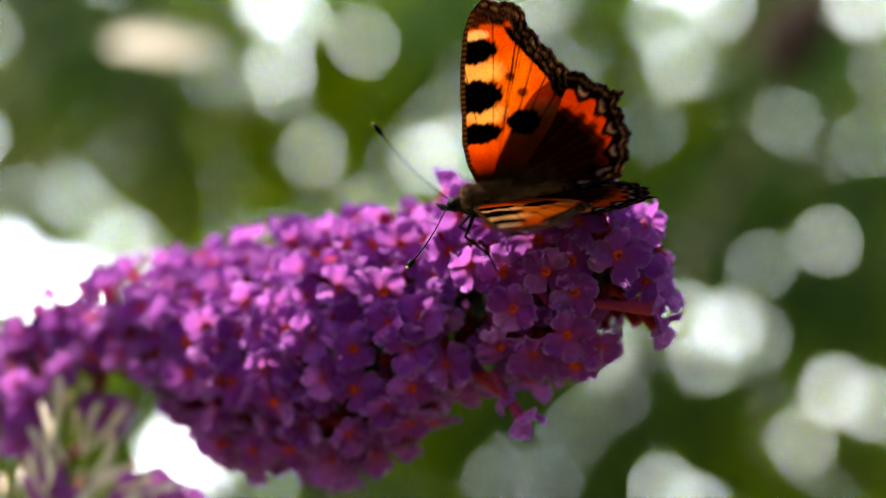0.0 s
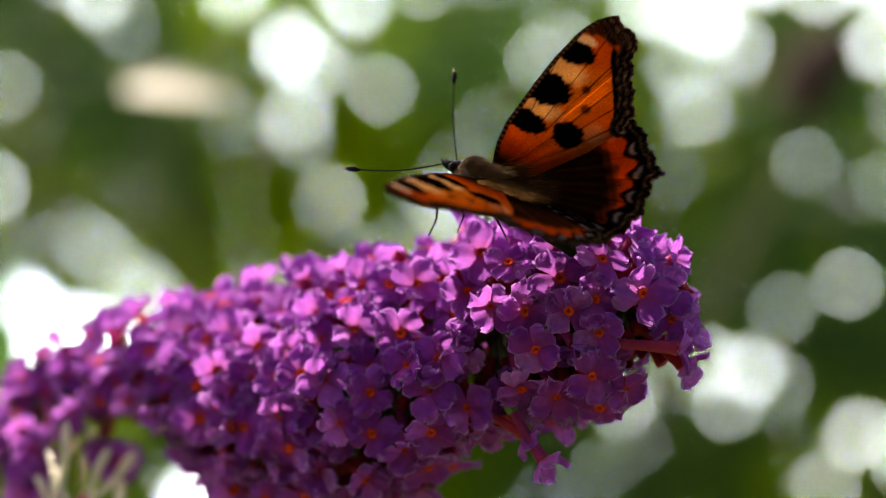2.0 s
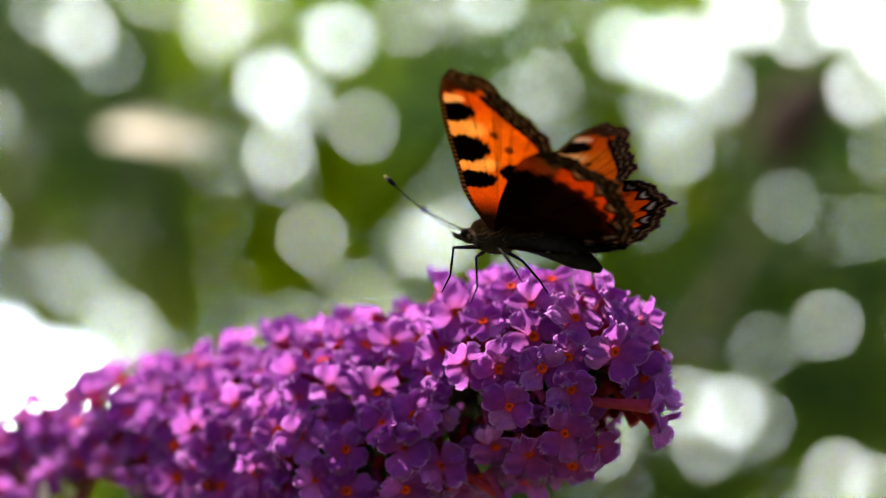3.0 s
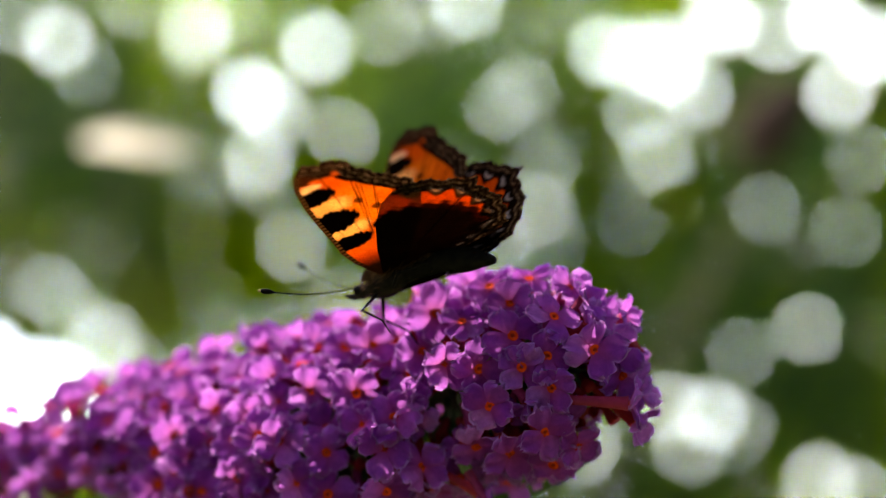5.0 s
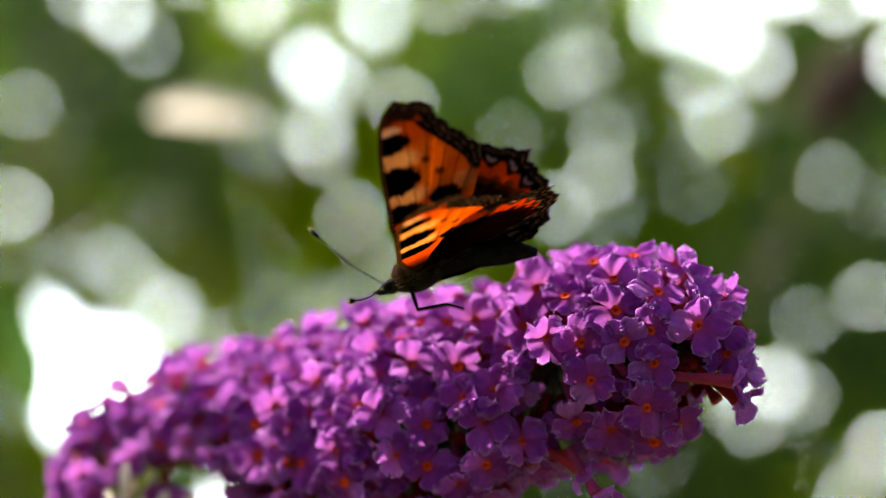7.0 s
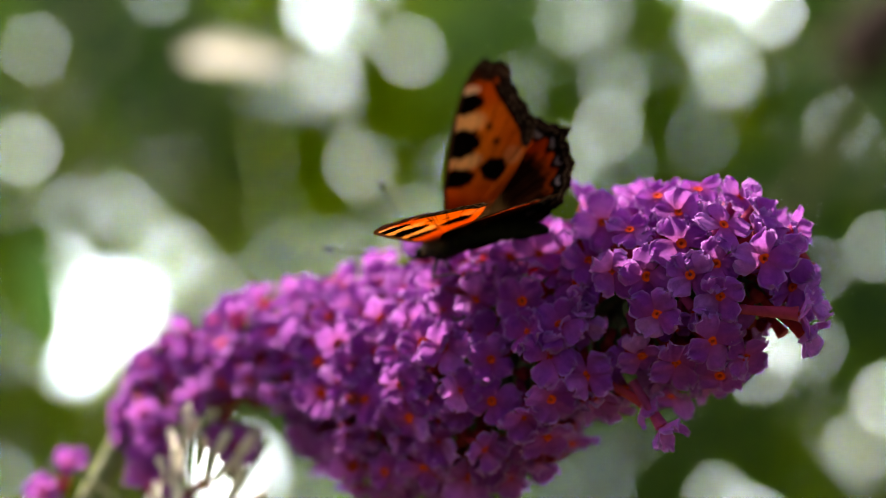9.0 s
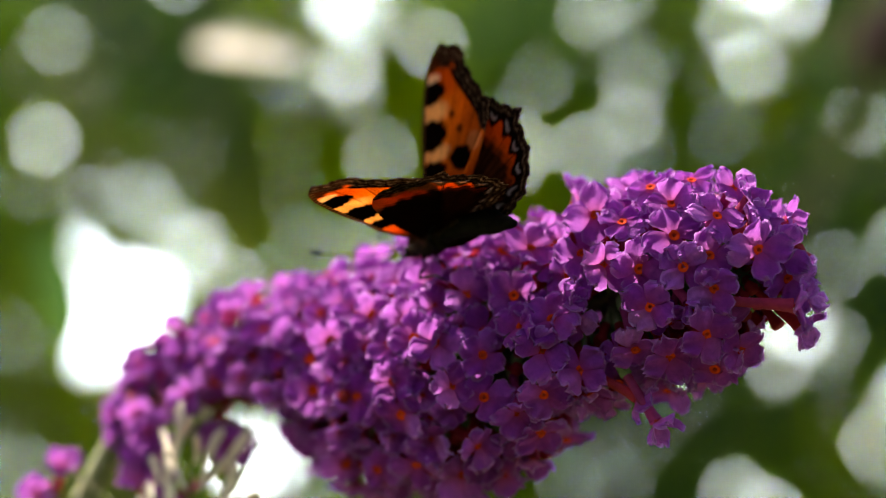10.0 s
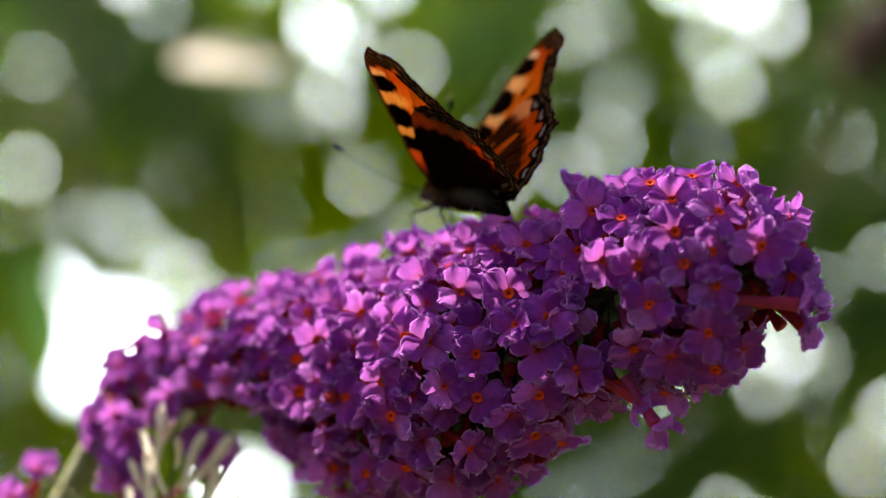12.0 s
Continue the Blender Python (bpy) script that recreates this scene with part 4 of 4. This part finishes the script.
# ---- what moves ----
SPIKE_ROWS = (
    (0, 0.09, -1.32, -0.73, 2.44, -0.41, -0.21),
    (0.5, 0.17, -1.31, -0.87, 2.89, 0.13, 0.19),
    (1, 0.14, -1.40, -0.85, 3.07, -0.60, 0.08),
    (1.5, 0.21, -1.08, -0.83, 3.18, -0.40, 0.31),
    (2, 0.17, -1.33, -0.83, 3.05, -0.57, 0.47),
    (2.5, 0.10, -1.25, -0.64, 2.00, -0.82, 0.61),
    (3, 0.13, -0.73, -0.47, 0.53, -0.43, 0.40),
    (3.5, 0.09, -1.03, -0.53, 0.90, -0.22, 0.31),
    (5.5, 0.13, 0.10, -0.19, -0.90, -0.86, 0.53),
    (6, 0.07, 0.16, -0.08, -1.93, 0.82, -0.50),
    (6.5, 0.04, 0.06, -0.05, -2.33, 0.95, -0.84),
    (7, 0.09, 0.36, -0.05, -2.21, 0.84, -0.79),
    (7.5, 0.11, 0.63, 0.00, -2.46, 0.44, -2.47),
    (9.5, 0.19, 1.29, 0.03, -2.57, -0.25, -1.46),
    (10, 0.05, 0.60, 0.09, -2.77, -0.73, -1.71),
    (10.5, 0.20, 1.50, 0.06, -2.55, -0.59, -1.39),
    (11, 0.26, 2.07, 0.07, -2.77, 0.73, -1.30),
    (11.5, 0.12, 1.19, 0.10, -2.61, -0.10, -1.02),
    (12, 0.09, 1.32, 0.20, -3.08, 0.56, -1.30),
)
# seconds; place (mm) and turn of the body; then left, right: lift of the wings, sweep of the forewings, sweep of the
# hindwings, droop of the hindwings; then for each antenna how far it turns out and up;
# last the twist of the left wings (degrees)
BUTTERFLY_ROWS = (
    (0, 5.8, 252.3, 5.8, -13.6, 7.6, -175.3, 4.2, 95.4, 3.8, 0.8, -1.0, 4.0, -4.0, -3.1, 57.5, -21.0, 35.0, 45.0, 0.0),
    (0.3, 4.0, 250.0, 6.2, -15.5, -1.0, 174.1, -8.2, 69.5, -2.0, -5.4, 0.0, -3.1, -6.4, -4.1, 53.0, -19.5, 45.5, 37.5, 0.0),
    (0.5, 4.4, 254.4, 6.1, -18.9, -3.0, 159.0, 18.8, 73.3, 1.7, 2.8, 14.5, 2.8, -9.5, -8.0, 59.0, -6.0, 39.5, 36.0, 0.0),
    (0.7, 2.9, 255.8, 7.3, -13.8, -9.3, 164.9, -3.1, 66.2, 3.9, 1.7, -8.2, 1.8, -1.1, -1.8, 66.5, -7.5, 36.5, 39.0, 0.0),
    (1, 2.7, 247.0, 6.5, -14.9, 11.5, 158.5, 15.5, 64.3, 1.6, -6.2, 1.6, -4.7, -3.8, -5.4, 65.0, -1.0, 38.0, 41.0, 0.0),
    (1.2, 2.9, 249.2, 10.7, -11.1, -13.8, 162.0, -0.5, 49.1, -0.4, -2.7, -4.8, 1.7, -1.1, -1.1, 69.5, -4.5, 45.5, 42.0, 0.0),
    (1.5, 2.6, 255.7, 8.9, -7.6, 4.5, 146.2, 25.7, 75.8, 0.7, -4.2, 2.3, -3.3, -1.1, -1.1, 9.5, -6.0, 27.5, 22.5, 0.0),
    (1.8, 4.2, 255.9, 8.5, -2.7, 9.1, 138.3, 12.3, 80.9, -6.5, -8.0, 3.6, -7.0, -1.1, -1.4, 27.5, 22.5, 27.5, 22.5, 0.0),
    (2, 3.0, 252.2, 13.1, -5.2, -24.0, 153.3, 0.2, 66.4, 0.3, -4.1, 0.2, -2.0, -1.3, -1.1, 18.5, -24.0, 41.0, 40.5, 0.0),
    (2.5, 8.1, 254.4, 16.9, -2.9, -27.6, 132.7, 15.1, 23.1, 1.2, -3.0, 0.7, 6.9, -2.8, -3.3, 33.5, 3.0, 44.0, 12.0, 0.0),
    (2.7, 7.9, 250.7, 12.3, 1.5, -2.3, 137.6, 48.5, 52.5, -11.2, -13.8, -6.6, -9.8, -6.0, -7.8, 27.5, 22.5, 27.5, 22.5, 0.0),
    (3, 7.9, 251.9, 14.3, 10.1, -2.5, 149.5, 35.2, 49.5, -2.4, -3.8, -3.8, -4.9, -4.1, -3.9, 2.0, 28.5, 30.5, 19.5, 0.0),
    (3.5, 7.1, 256.2, 14.3, 2.8, -1.5, 155.0, 27.2, 49.1, -1.1, -7.9, -1.5, -3.2, -2.4, -1.9, -7.0, 19.5, 39.5, 24.0, 0.0),
    (5.5, -5.0, 260.1, 9.3, 14.5, 25.3, 156.9, 11.7, 71.4, -5.1, -2.1, -0.1, -4.0, -1.1, -2.2, 71.0, -1.0, 20.0, 44.0, 0.0),
    (6, -4.2, 261.0, 11.2, 5.0, 5.8, 168.5, 28.4, 49.7, -5.3, -3.8, -5.6, -2.2, -1.1, -1.3, 27.5, 22.5, 39.5, 34.5, 0.0),
    (6.5, -8.6, 269.3, 5.9, 5.8, 22.7, 172.0, 19.6, 58.3, -4.8, -5.7, -6.0, 0.7, -6.7, -7.8, 74.0, -1.5, 30.5, 34.5, 0.0),
    (6.7, -10.6, 264.2, 3.1, -2.5, 42.9, 172.3, 16.2, 76.3, -4.7, -5.3, -6.6, -0.4, -3.7, -4.0, 27.5, 22.5, 27.5, 22.5, 0.0),
    (7, -11.6, 259.2, 6.2, 1.6, 24.1, -178.3, 12.1, 64.6, -1.1, -8.5, 3.1, -1.0, -1.1, -2.1, 71.0, -3.0, 48.5, 51.0, 0.0),
    (7.5, -16.8, 265.0, 4.1, -9.8, 24.0, 163.1, 7.5, 30.9, -2.2, -6.2, 17.3, -4.7, -7.5, -9.5, 74.0, 2.0, 27.5, 22.5, 0.0),
    (9.5, -17.9, 273.4, 2.8, 1.6, 20.0, 145.1, -2.5, 82.6, -12.0, -18.2, -5.4, -2.4, -5.6, -9.2, -1.0, 23.0, 41.0, 68.0, -2.5),
    (10, -19.2, 272.9, 3.1, -11.9, 21.6, 133.1, 19.6, 73.5, -13.9, -11.2, 4.9, -2.0, -1.3, -0.4, 27.5, 22.5, 27.5, 22.5, 0.0),
    (10.5, -16.3, 278.0, 3.2, -7.2, 21.4, 126.3, 22.7, 88.6, -10.3, -27.9, -5.4, -5.7, -7.5, -10.3, 29.0, 23.0, 27.5, 22.5, -4.7),
    (11, -10.6, 283.7, 6.4, 1.6, 1.8, 107.9, 36.7, 72.0, -10.4, -17.7, -6.5, -12.2, -4.1, 0.1, 62.0, 44.0, 74.0, 56.0, -5.3),
    (11.5, -16.1, 287.6, 6.8, -23.3, 12.0, 108.6, 69.4, 46.8, -16.1, -6.2, -1.2, -0.5, -1.1, -3.7, 38.0, 20.0, 27.5, 22.5, 0.0),
    (12, -15.7, 285.2, 8.2, -7.1, 2.0, 122.0, 54.2, 53.5, -19.8, -13.3, -4.4, -6.6, -2.2, 1.9, 68.0, 35.0, 74.0, 62.0, 0.0),
)


# seconds; how far the legs are drawn back under the body (degrees)
LEG_ROWS = ((0, 40), (1, 40), (2, 15), (2.5, 0), (3.5, 0), (5.5, 55), (6.5, 70), (10, 70), (10.5, 45), (11, 10), (11.5, 0), (12, 0))


def motions():
    for ob in (SPIKE, SPRAY):
        walk(ob, [(r[0], place(PIVOT.x + r[1], PIVOT.y + r[2], PIVOT.z + r[3], *r[4:])) for r in SPIKE_ROWS])
    walk(BUTTERFLY, [(r[0], place(*r[1:7])) for r in BUTTERFLY_ROWS])
    for side, k in ((1, 0), (-1, 1)):
        hinge = Matrix.Translation((0, side * HINGE_Y * MM, HINGE_Z * MM))
        root = Matrix.Translation((4.9 * MM, side * 0.5 * MM, 1.3 * MM))
        walk(WINGS["fore", side], [(r[0], hinge @ pose(0, 0, 0.00012, side * r[7 + k]) @ pose(0, 0, 0, 0, (r[19], 0)[k], -side * r[9 + k])) for r in BUTTERFLY_ROWS])
        walk(WINGS["hind", side], [(r[0], hinge @ pose(0, 0, 0, side * (r[7 + k] + r[13 + k])) @ pose(0, 0, 0, 0, (r[19], 0)[k], -side * r[11 + k])) for r in BUTTERFLY_ROWS])
        for pair, fx in ((0, 2.0), (1, -0.6)):
            hip = Matrix.Translation((fx * MM, side * 0.8 * MM, -1.0 * MM))
            walk(WINGS["leg", side, pair], [(t, hip @ pose(0, 0, 0, 0, fold)) for t, fold in LEG_ROWS])
        walk(WINGS["antenna", side], [(r[0], root @ pose(0, 0, 0, 0, -r[16 + 2 * k], side * r[15 + 2 * k])) for r in BUTTERFLY_ROWS])


motions()
